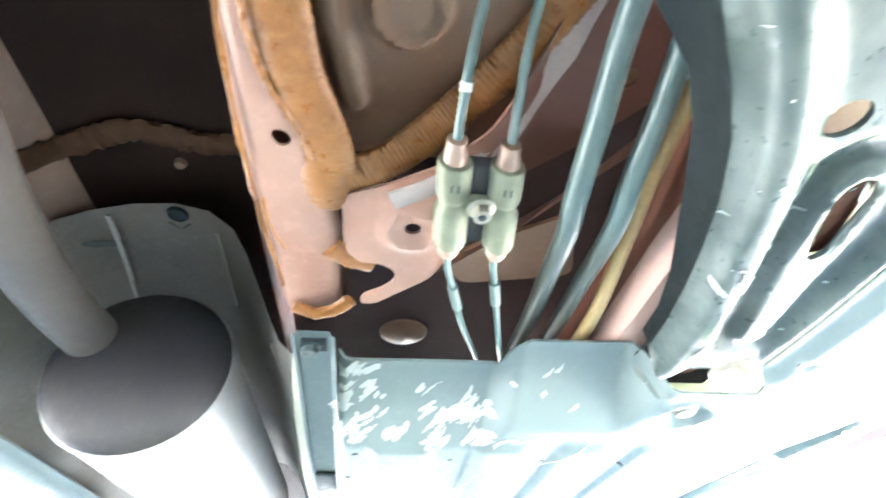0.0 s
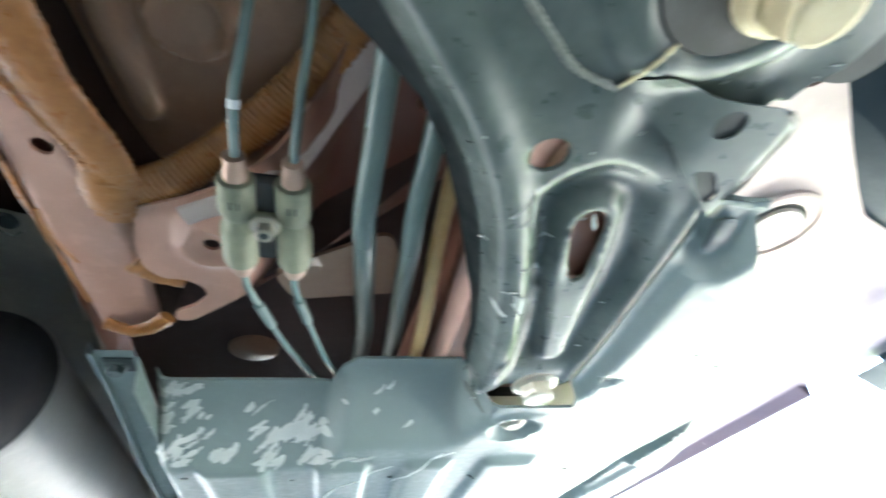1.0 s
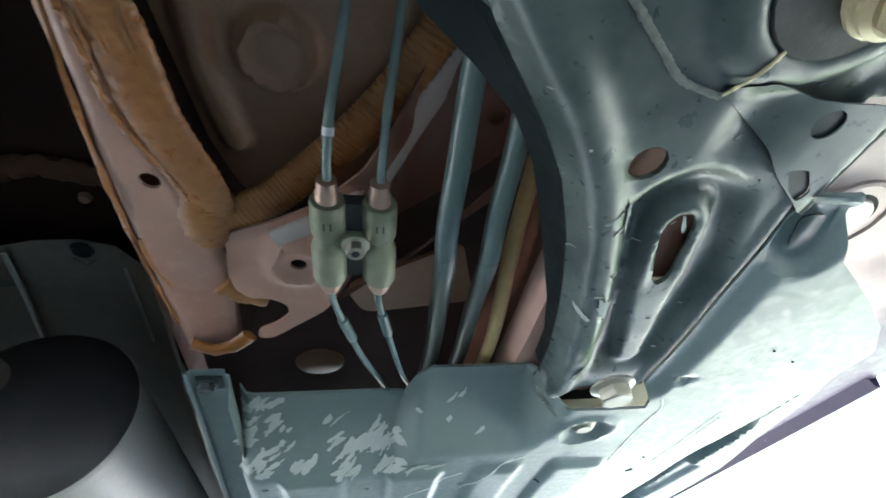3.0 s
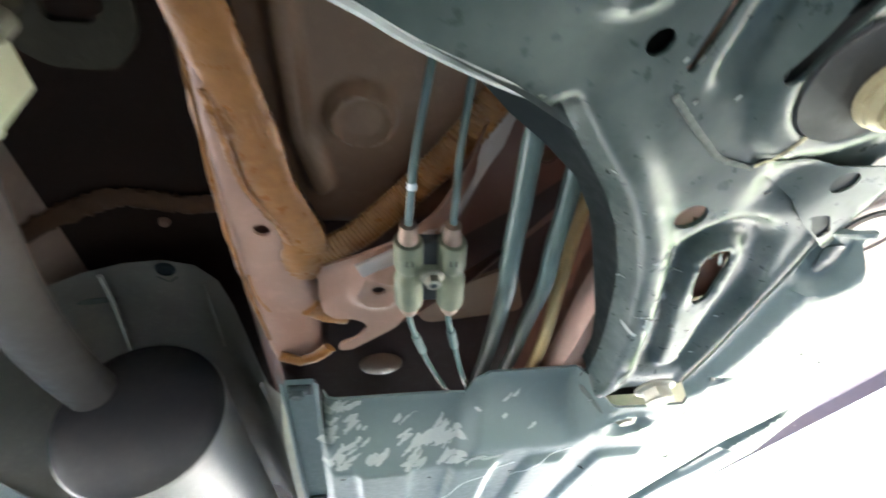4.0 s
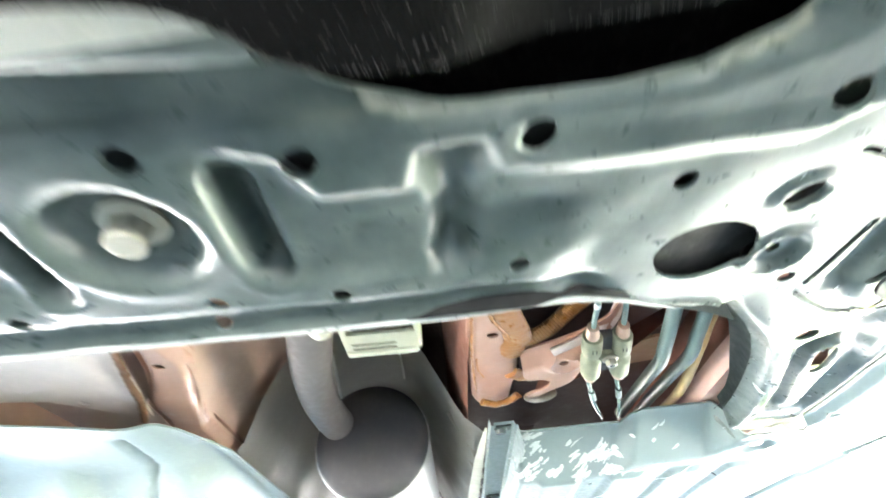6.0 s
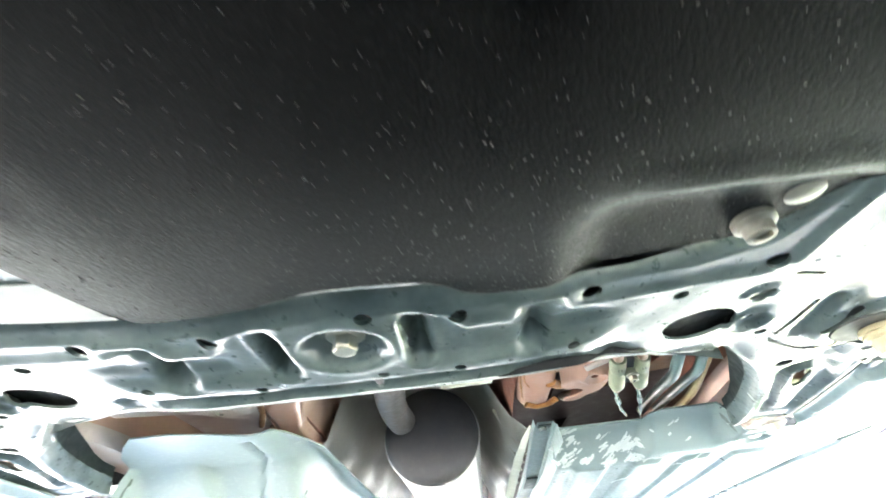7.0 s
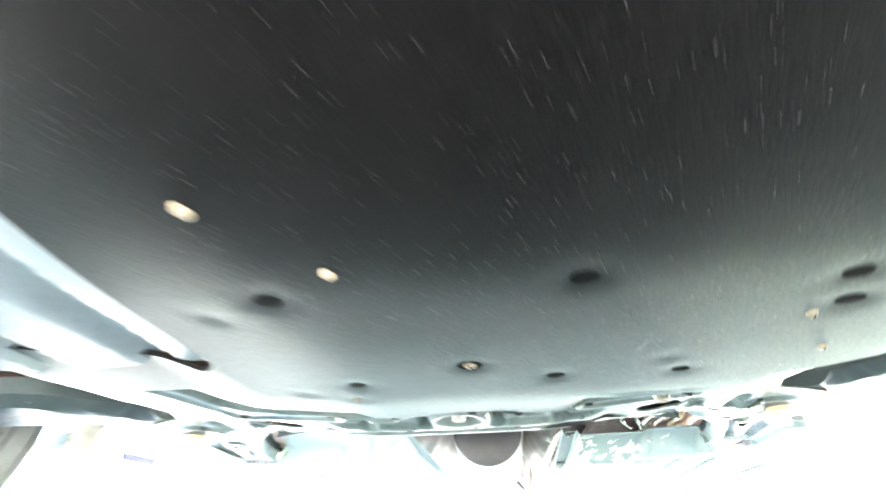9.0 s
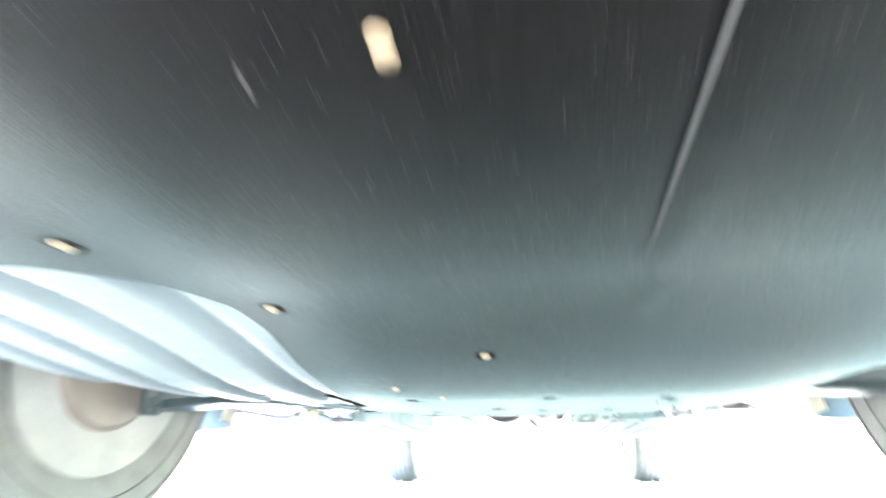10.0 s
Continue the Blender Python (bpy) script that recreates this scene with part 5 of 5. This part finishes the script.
def build_panels():
    for side in (1, -1):
        panel = thing("underfloor_panel", "scraped grey plastic underfloor panel with pressed ribs" if side > 0 else "grey-green plastic underfloor panel with pressed ribs, paled for light", "underfloor panel", (side * 0.35, 0.9, 0.21), "underfloor panels")
        if side > 0:
            loop = [(0.168, 0.285), (0.281, 0.285), (0.287, 0.262), (0.296, 0.251), (0.360, 0.2505), (0.372, 0.248)]
        else:
            loop = [(0.137, 0.45), (0.134, 0.284), (0.142, 0.253), (0.155, 0.212), (0.172, 0.185), (0.22, 0.157), (0.26, 0.140), (0.302, 0.140), (0.325, 0.165), (0.352, 0.205)]
        loop += [(0.368, 0.2475), (0.442, 0.2475), (0.4385, 0.2360), (0.4300, 0.222), (0.4260, 0.17), (0.4180, 0.10), (0.4120, 0.058), (0.428, 0.050), (0.456, 0.089), (0.4963, 0.1139), (0.5407, 0.1444), (0.585, 0.193),
                 (0.612, 0.27), (0.63, 0.36), (0.655, 0.45), (0.66, 0.78), (0.168 if side > 0 else 0.142, 0.78)]
        holes = [ellipse(x, y, 0.0028, n=8) for x, y in ((0.183, 0.373), (0.260, 0.388), (0.340, 0.393), (0.505, 0.393))]
        inner = 0.168 if side > 0 else 0.142

        def sheet_height(x, y):
            z = panel_height(x, y)
            if side > 0:
                return z
            groove = bell(near_line(x, y, [(0.152, 0.262), (0.153, 0.34), (0.166, 0.5), (0.166, 1.9)]), 0.0, 0.014) + bell(near_line(x, y, [(0.20, 0.20), (0.205, 0.27), (0.235, 0.36), (0.30, 0.42)]), 0.0, 0.007)
            return z + (0.2545 - z) * ease(0.195, 0.155, x) + 0.006 * groove

        rear = plate([(inner, 0.78), (0.66, 0.78), (0.66, 1.9), (inner, 1.9)], sheet_height, 0.002, 0.012)
        part("rear_sheet", rear if side > 0 else mirrored(rear), PLASTIC if side > 0 else PLASTIC_LIT, panel)
        bm = plate(loop, sheet_height, 0.002, 0.0040 if side > 0 else 0.0055, holes)
        part("sheet", bm if side > 0 else mirrored(bm), PLASTIC if side > 0 else PLASTIC_LIT, panel)
        # Each dimple gets painted shade, a dark oval, and a pale painted highlight.
        for x, y in DIMPLES:
            part("dimple", plate([(side * p, q) for p, q in ellipse(x, y, 0.0058, 0.0036, -12)], lambda p, q: sheet_height(abs(p), q) - 0.0006, 0.0004, 0.003), DIMPLE_DARK, panel, "dark oval for a shallow dimple's shade")
            part("painted_glint", tube([(side * (x - 0.002), y + 0.0004, sheet_height(x, y) - 0.0012), (side * (x + 0.003), y - 0.0004, sheet_height(x, y) - 0.0012)], 0.0005, 6, 3), CHALK, panel)
        # Dark patch laid on the dent paints its shade.
        cup = plate([(side * a, b) for a, b in slot(0.4300, 0.073, 0.4340, 0.085, 0.0100)], lambda a, b: panel_height(abs(a), b) - 0.0010, 0.0006, 0.003)
        part("dent_shade", cup, ECOAT, panel, "dark patch for a panel dent's shade")
        part("screw", turned([(0.0, -0.004), (0.006, -0.004), (0.009, -0.001), (0.012, 0.0005)], at=(side * 0.412, 0.284, 0.213 if side > 0 else 0.211), seg=20), ZINC, panel, "screw in a dished recess")
        # folded channel along the tunnel edge
        rows = []
        for i in range(30):
            y = 0.250 + 0.056 * i
            drop = 0.246 - 0.013 * ease(0.25, 0.5, y)
            rows.append([(0.1390, y, drop + 0.005), (0.1400, y, drop - 0.003), (0.1425, y, drop - 0.0032), (0.1434, y, drop), (0.1635, y, drop), (0.1644, y, drop - 0.0032), (0.1672, y, drop - 0.0042), (0.1700, y, 0.2205)])
        if side < 0:
            continue
        part("edge_channel", loft(rows), PLASTIC, panel, "folded edge channel")
        hex_bolt((0.151, 0.268, 0.2455), 0.009, 0.006, 0.007, panel, ECOAT, "bolt")
        part("bolt_pocket", block((0.016, 0.016, 0.0012), (0.1535, 0.266, 0.2450), 0.0004), ECOAT_DARK, panel, "dark bolt pocket")
        bm = block((0.019, 0.09, 0.003), (0.1535, 0.56, 0.2305), 0.001)
        part("clip", bm, ECOAT_DARK, panel)
        if side > 0:
            rng = random.Random(21)
            for cx, cy, n, w, h in ((0.183, 0.303, 13, 0.013, 0.017), (0.181, 0.336, 12, 0.012, 0.014), (0.198, 0.315, 5, 0.005, 0.012), (0.232, 0.318, 9, 0.006, 0.011), (0.250, 0.333, 8, 0.012, 0.010),
                                    (0.264, 0.320, 14, 0.010, 0.013), (0.274, 0.331, 14, 0.010, 0.015), (0.242, 0.346, 9, 0.010, 0.007), (0.210, 0.341, 7, 0.010, 0.004), (0.292, 0.343, 9, 0.022, 0.005),
                                    (0.314, 0.276, 4, 0.002, 0.002), (0.322, 0.273, 3, 0.002, 0.002), (0.313, 0.291, 2, 0.001, 0.001), (0.290, 0.287, 2, 0.001, 0.001), (0.335, 0.300, 3, 0.004, 0.006)):
                for k in range(max(2, int(n * 0.8))):
                    x, y, lean = cx + rng.uniform(-1, 1) * w * 0.9, cy + rng.uniform(-1, 1) * h * 0.9, rng.uniform(-62, -28)
                    a, b = rng.uniform(0.004, 0.0110) * min(1.0, 0.2 + w * 90), rng.uniform(0.0010, 0.0032) * min(1.0, 0.3 + w * 80)
                    ring = ellipse(x, y, a, b, lean, 26)
                    loop = [(x + (px - x) * (1 + 0.6 * noise.noise(Vector((px * 420, py * 420, cx * 90)))), y + (py - y) * (1 + 0.6 * noise.noise(Vector((px * 420, py * 420, cy * 90))))) for px, py in ring]
                    part("scrape", plate(loop, lambda p, q, d=0.0006 + 0.00003 * k: panel_height(p, q) - d, 0.0003, 0.003), CHALK, panel)
            for line, r in (([(0.4463, 0.2324), (0.4545, 0.2480), (0.4556, 0.262), (0.4583, 0.2954), (0.4657, 0.3565)], 0.0007), ([(0.513, 0.2565), (0.5157, 0.3713)], 0.0005), ([(0.519, 0.270), (0.524, 0.385)], 0.0004),
                            ([(0.3806, 0.3324), (0.3574, 0.3593), (0.3435, 0.4046)], 0.0007), ([(0.372, 0.335), (0.352, 0.372)], 0.0005), ([(0.3361, 0.363), (0.306, 0.390), (0.2917, 0.412), (0.2759, 0.5028)], 0.0007)):
                part("scratch", tube([(p.x, p.y, panel_height(p.x, p.y) - 0.0002) for p in spline([(*q, 0) for q in line], 5)], r, 6, 0, 0.35, 0.6), WHITE_MARK, panel, "pale scratch")
            for x, y, r in ((0.413, 0.3954, 0.0022), (0.5065, 0.3898, 0.0018), (0.575, 0.4278, 0.0016), (0.500, 0.3537, 0.0012), (0.4861, 0.1704, 0.0009), (0.512, 0.1843, 0.0010), (0.1778, 0.4389, 0.0016), (0.2157, 0.5472, 0.0020), (0.363, 0.4602, 0.0016), (0.450, 0.4611, 0.0016)):
                part("pit", plate(ellipse(x, y, r * 1.4, r * 0.8, 20, 12), lambda p, q: panel_height(p, q) - 0.0006, 0.0003, 0.003), MATT_BLACK, panel)


build_panels()


# ---- wheels and arch liners ----
def build_wheel(x, y, side, label):
    r, w = 0.278, 0.085
    out, hub = side, r - 0.004
    profile = [(0.175, -w * 0.8), (0.20, -w * 0.97), (0.235, -w * 1.04), (0.258, -w), (0.270, -w * 0.85), (0.277, -w * 0.6), (r, -w * 0.3), (r, w * 0.3), (0.277, w * 0.6), (0.270, w * 0.85), (0.258, w), (0.235, w * 1.04), (0.20, w * 0.97), (0.175, w * 0.8), (0.17, 0.0)]
    bm = turned(profile, "x", (x, y, hub), 64)
    bmesh.ops.delete(bm, geom=[f for f in bm.faces if len(f.verts) > 4], context="FACES")
    wheel = part("wheel", bm, TYRE, body, label)
    for dx in (-0.045, -0.015, 0.015, 0.045):
        bm = turned([(r - 0.0008, -0.003), (r + 0.0008, -0.003), (r + 0.0008, 0.003), (r - 0.0008, 0.003)], "x", (x + dx, y, hub), 64)
        bmesh.ops.delete(bm, geom=[f for f in bm.faces if len(f.verts) > 4], context="FACES")
        part("tread_groove", bm, RUBBER_DARK, wheel)
    for ring, away in ((0.246, 1.035), (0.215, 1.0)):
        bm = turned([(ring - 0.002, -w * away * out), (ring, -w * (away + 0.02) * out), (ring + 0.002, -w * away * out), (ring, -w * (away - 0.03) * out)], "x", (x, y, hub), 64)
        bmesh.ops.delete(bm, geom=[f for f in bm.faces if len(f.verts) > 4], context="FACES")
        part("sidewall_rib", bm, RUBBER_DARK, wheel)
    part("dust_shield", turned([(0.02, -w * 0.72 * out), (0.160, -w * 0.80 * out), (0.172, -w * 0.74 * out), (0.172, -w * 0.5 * out)], "x", (x, y, hub), 40), EXHAUST, wheel, "dusty grey dust shield")
    part("rim", turned([(0.178, -w * 0.85 * out), (0.172, -w * 0.7 * out), (0.165, -w * 0.5 * out), (0.160, w * 0.5 * out), (0.05, w * 0.35 * out), (0.03, w * 0.4 * out)], "x", (x, y, hub), 48), RIM, wheel, "grey metal rim")
    part("brake_drum", turned([(0.03, -w * 1.0 * out), (0.10, -w * 0.95 * out), (0.115, -w * 0.8 * out), (0.115, 0.0), (0.05, 0.0)], "x", (x, y, hub), 36), EXHAUST, wheel, "rust-grey brake drum")


for side in (1, -1):
    build_wheel(side * 0.706, -0.268, side, "dusty black front wheel standing in its arch")
    build_wheel(side * 0.700, 2.12, side, "sunlit rear wheel of the parked car")


def build_liners():
    for side in (1, -1):
        liner = thing("wheel_arch_liner", "dark dusty plastic wheel arch liner", "arch liner", (side * 0.6, 0.05, 0.3), "arch liners")
        rows, lips = [], []
        for i in range(53):
            a = radians(-14 + 4.2 * i)
            c, s = math.cos(a), math.sin(a)
            ring = lambda x, r: (side * x, -0.268 + r * c, 0.268 + r * s)
            rows.append([ring(0.60, 0.334), ring(0.64, 0.345), ring(0.69, 0.352), ring(0.74, 0.372)])
            wave = 0.003 * noise.noise(Vector((i * 0.5, 0, 7)))
            lips.append([ring(0.604, 0.334), ring(0.592, 0.325), ring(0.589 + wave, 0.311), ring(0.591 - wave, 0.297), ring(0.594, 0.284), ring(0.599, 0.282)])
        part("shell", loft(rows), LINER, liner)
        bm = loft(lips)
        bmesh.ops.solidify(bm, geom=list(bm.faces), thickness=0.003)
        part("lip", bm, LINER_EDGE, liner, "dusty grey liner lip")
        bm = loft([[(side * x, y, z) for x, y, z in row] for row in (((0.50, 0.03, 0.294), (0.60, 0.10, 0.284), (0.665, 0.130, 0.262), (0.72, 0.158, 0.2540), (0.84, 0.200, 0.2500)), ((0.52, 0.0, 0.31), (0.60, 0.065, 0.245), (0.665, 0.080, 0.232), (0.71, 0.085, 0.225), (0.84, 0.10, 0.22)), ((0.53, 0.02, 0.33), (0.60, 0.05, 0.25), (0.665, 0.056, 0.240), (0.71, 0.06, 0.235), (0.80, 0.06, 0.23)))])
        part("rear_flap", bm, LINER, liner, "dark blue-grey flap")


build_liners()


# ---- engine undercover ----
def cover_height(x, y):
    z = 0.180 + 0.005 * ease(-0.28, -0.18, y) + 0.031 * ease(-0.45, -0.76, y) + 0.03 * ease(0.22, 0.46, abs(x)) ** 2
    z += 0.006 * ease(-0.05, -0.15, x) + 0.014 * ease(-0.15, -0.21, x) * ease(-0.44, -0.40, y) - 0.02 * ease(-1.0, -1.3, y)
    for hx, hy, r in COVER_DIPS:
        z += 0.0013 * ease(r * 1.6, r * 0.4, math.hypot(x - hx, (y - hy) * 1.1))
    u = abs(x)
    pocket = ease(0.098, 0.126, u) * ease(0.228, 0.208, u) * ease(-0.244, -0.222, y)
    z += 0.010 * pocket - 0.0015 * bell(near_line(u, y, [(0.112, -0.226), (0.14, -0.238), (0.209, -0.236)]), 0.004, 0.008)
    z -= 0.0008 * ease(0.005, 0.001, near_line(x, y, [(0.142, -0.70), (0.127, -1.0)]))
    return z + 0.0006 * noise.noise(Vector((x * 10, y * 10, 4)))


COVER_DIPS = [(0.026, -0.347, 0.011), (0.084, -0.313, 0.011), (-0.060, -0.315, 0.011), (-0.071, -0.275, 0.008), (0.088, -0.460, 0.012), (-0.062, -0.460, 0.012),
              (0.169, -0.312, 0.010), (0.152, -0.340, 0.007), (-0.108, -0.289, 0.008), (0.210, -0.445, 0.012), (0.223, -0.414, 0.012), (-0.103, -0.44, 0.008)]


def build_cover():
    cover = thing("engine_undercover", "large black fibre-felt engine undercover flecked with pale fibres", "undercover", (0.05, -0.7, 0.19))
    loop = [(-0.40, -0.36), (-0.33, -0.30), (-0.27, -0.272), (-0.21, -0.268), (-0.15, -0.259), (-0.114, -0.254), (-0.102, -0.246), (-0.097, -0.223), (-0.090, -0.198), (-0.080, -0.186), (-0.03, -0.190),
            (0.0, -0.199), (0.030, -0.198), (0.042, -0.1965), (0.050, -0.1940), (0.057, -0.1895), (0.063, -0.1840), (0.073, -0.1798), (0.10, -0.1795), (0.134, -0.1820), (0.153, -0.184), (0.184, -0.188), (0.199, -0.196), (0.206, -0.206), (0.222, -0.238), (0.240, -0.285),
            (0.285, -0.310), (0.33, -0.335), (0.38, -0.40), (0.42, -0.50), (0.46, -0.70), (0.47, -1.05),
            (0.40, -1.22), (-0.40, -1.22), (-0.47, -1.05), (-0.42, -0.850), (-0.28, -0.828), (-0.192, -0.805), (-0.148, -0.772), (-0.124, -0.725), (-0.124, -0.68), (-0.136, -0.60), (-0.140, -0.478),
            (-0.146, -0.362), (-0.165, -0.345), (-0.26, -0.372), (-0.36, -0.40)]
    part("sheet", plate(rounded(loop, 0.008, 3), cover_height, 0.004, 0.0085), FELT, cover, smooth=60)
    for x, y, r, mat in ((0.026, -0.347, 0.0044, CLIP_DIM), (0.034, -0.618, 0.0043, CLIP), (-0.063, -0.529, 0.0036, CLIP), (-0.071, -0.275, 0.0034, CLIP_DIM), (-0.095, -0.725, 0.0042, CLIP), (0.037, -0.923, 0.0036, CLIP),
                         (-0.149, -0.828, 0.0042, CLIP), (-0.024, -0.482, 0.0030, CLIP), (0.243, -0.346, 0.003, CLIP_DIM), (0.211, -0.401, 0.003, CLIP_DIM)):
        z = cover_height(x, y)
        fastener = part("fastener", turned([(0.0, -0.0025), (r * 0.55, -0.0024), (r * 0.9, -0.0012), (r, 0.001)], at=(x, y, z), seg=18), mat, cover, "pale round fastener")
        if mat == CLIP_DIM:
            part("head_slot", block((r * 0.22, r * 1.5, 0.0008), (x + r * 0.18, y, z - 0.0024), 0.0002, (0, 0, -12)), SHADE_BLACK, fastener)
        if r > 0.0040:
            part("fixing_shade", plate([(x + r * 1.9 * math.cos(k * 0.314), y + r * 1.7 * math.sin(k * 0.314)) for k in range(20)], lambda a, b: cover_height(a, b) - 0.0006, 0.0004, 0.004), SHADE_BLACK, cover, "dark disc for the shade round the fastener")
    # Dark discs on the felt paint the shade of the fixing holes.
    for x, y, r in COVER_DIPS[1:3] + COVER_DIPS[4:7] + COVER_DIPS[9:11]:
        rim = [(x + (px - x) * (1 + 0.15 * noise.noise(Vector((px * 300, py * 300, 2)))), py) for px, py in ellipse(x, y, r * 0.55, r * 0.45, n=20)]
        part("fixing_shade", plate(rim, lambda a, b: cover_height(a, b) - 0.0008, 0.0005, 0.003), SHADE_BLACK, cover, "dark disc for a fixing hole's shade")
    # loose pale fibres pressed into the felt
    rng = random.Random(8)
    bm = bmesh.new()
    for _ in range(3900):
        x, y = rng.gauss(0.02, 0.12), -0.18 - 0.85 * rng.random() ** 1.7
        if not inside(x, y, loop):
            continue
        a, n, w = rng.gauss(math.pi / 2, 0.9), rng.uniform(0.0001, 0.00045), rng.uniform(0.00005, 0.00012)
        d, s = Vector((math.cos(a), math.sin(a), 0)) * n, Vector((-math.sin(a), math.cos(a), 0)) * w
        c = Vector((x, y, cover_height(x, y) - 0.0004))
        low = [bm.verts.new(p) for p in (c - d - s, c + d - s, c + d + s, c - d + s)]
        up = [bm.verts.new(v.co + Vector((0, 0, 0.0004))) for v in low]
        bm.faces.new(low)
        for i in range(4):
            bm.faces.new((low[i], low[(i + 1) % 4], up[(i + 1) % 4], up[i]))
    # frayed rear edge
    for k in range(420):
        (x1, y1), (x2, y2) = loop[8 + k % 16], loop[9 + k % 16]
        f, a, n, w = rng.random(), rng.gauss(math.pi / 2, 0.7), rng.uniform(0.0004, 0.0014), rng.uniform(0.00006, 0.00016)
        d, s = Vector((math.cos(a), math.sin(a), -0.3)) * n, Vector((-math.sin(a), math.cos(a), 0)) * w
        x, y = x1 + (x2 - x1) * f, y1 + (y2 - y1) * f - 0.0008
        c = Vector((x, y, cover_height(x, y) - 0.0002))
        low = [bm.verts.new(p) for p in (c - s, c + d - s * 0.4, c + d + s * 0.4, c + s)]
        up = [bm.verts.new(v.co + Vector((0, 0, 0.0002))) for v in low]
        bm.faces.new(low)
        for i in range(4):
            bm.faces.new((low[i], low[(i + 1) % 4], up[(i + 1) % 4], up[i]))
    for x, y, n, a in ((0.132, -0.369, 0.0135, 1.75), (-0.001, -0.918, 0.005, 1.83), (0.150, -0.349, 0.003, 0.8), (-0.0065, -0.434, 0.002, 0.2)):
        w = 0.0006
        d, side = Vector((math.cos(a), math.sin(a), 0)) * n, Vector((-math.sin(a), math.cos(a), 0)) * w
        c = Vector((x, y, 0))
        ring = [c - d, c - d * 0.4 - side, c + d * 0.5 - side, c + d, c + d * 0.5 + side, c - d * 0.4 + side]
        bm.faces.new([bm.verts.new((p.x, p.y, cover_height(p.x, p.y) - 0.0007)) for p in ring])
    scrape = plate(rounded([(0.112, -0.94), (0.1145, -0.94), (0.1255, -0.80), (0.1250, -0.78), (0.1240, -0.80)], 0.001, 2), lambda x, y: cover_height(x, y) - 0.0008, 0.0004, 0.006)
    part("scrape", scrape, FELT_SCRAPED, cover, "long faint scrape")
    fibres = part("fibre_fleck", bm, FIBRE, cover, "pale stray fibres")
    fibres["kind"] = "stuff"

    for side in (1, -1):
        splash = thing("splash_panel", "pale grey ribbed plastic splash panel", "splash panel", (side * 0.3, -0.6, 0.2), "splash panels")
        loop = [(0.105, -0.84), (0.105, -0.35), (0.30, -0.345), (0.44, -0.36), (0.485, -0.56), (0.50, -0.86)] if side < 0 else [(0.40, -0.30), (0.46, -0.30), (0.54, -0.45), (0.56, -0.95), (0.43, -0.98)]

        def splash_height(x, y):
            z = 0.190 + 0.031 * ease(-0.45, -0.76, y) + (0.006 + 0.016 * ease(0.28, 0.5, x) if side < 0 else 0.03)
            for k in range(4):
                z += 0.009 * ease(0.017, 0.006, abs(x - (0.185 + 0.085 * k + 0.05 * (y + 0.6))))
            return z

        bm = plate(rounded(loop, 0.02), splash_height, 0.002, 0.008, [slot(0.30, -0.62, 0.312, -0.62, 0.005), slot(0.39, -0.58, 0.40, -0.58, 0.005)] if side < 0 else [])
        part("sheet", bm if side > 0 else mirrored(bm), SIDE_PANEL, splash)
        ends = [(0.112, -0.82), (0.110, -0.70), (0.110, -0.55), (0.110, -0.40)] if side < 0 else [(0.425, -0.94), (0.415, -0.70), (0.41, -0.45)]
        part("edge_lip", tube([(side * x, y, splash_height(x, y) + 0.001) for x, y in ends], 0.002, 8, 6), SIDE_PANEL, splash, "folded edge lip")
        for x, y in ((0.135, -0.47), (0.14, -0.74), (0.36, -0.40)) if side < 0 else ((0.45, -0.5), (0.46, -0.8)):
            part("screw", turned([(0.0, -0.0025), (0.0035, -0.0024), (0.0058, -0.0010), (0.0062, 0.001)], at=(side * x, y, splash_height(x, y)), seg=16), RUBBER_DARK, splash, "black push fastener")


build_cover()
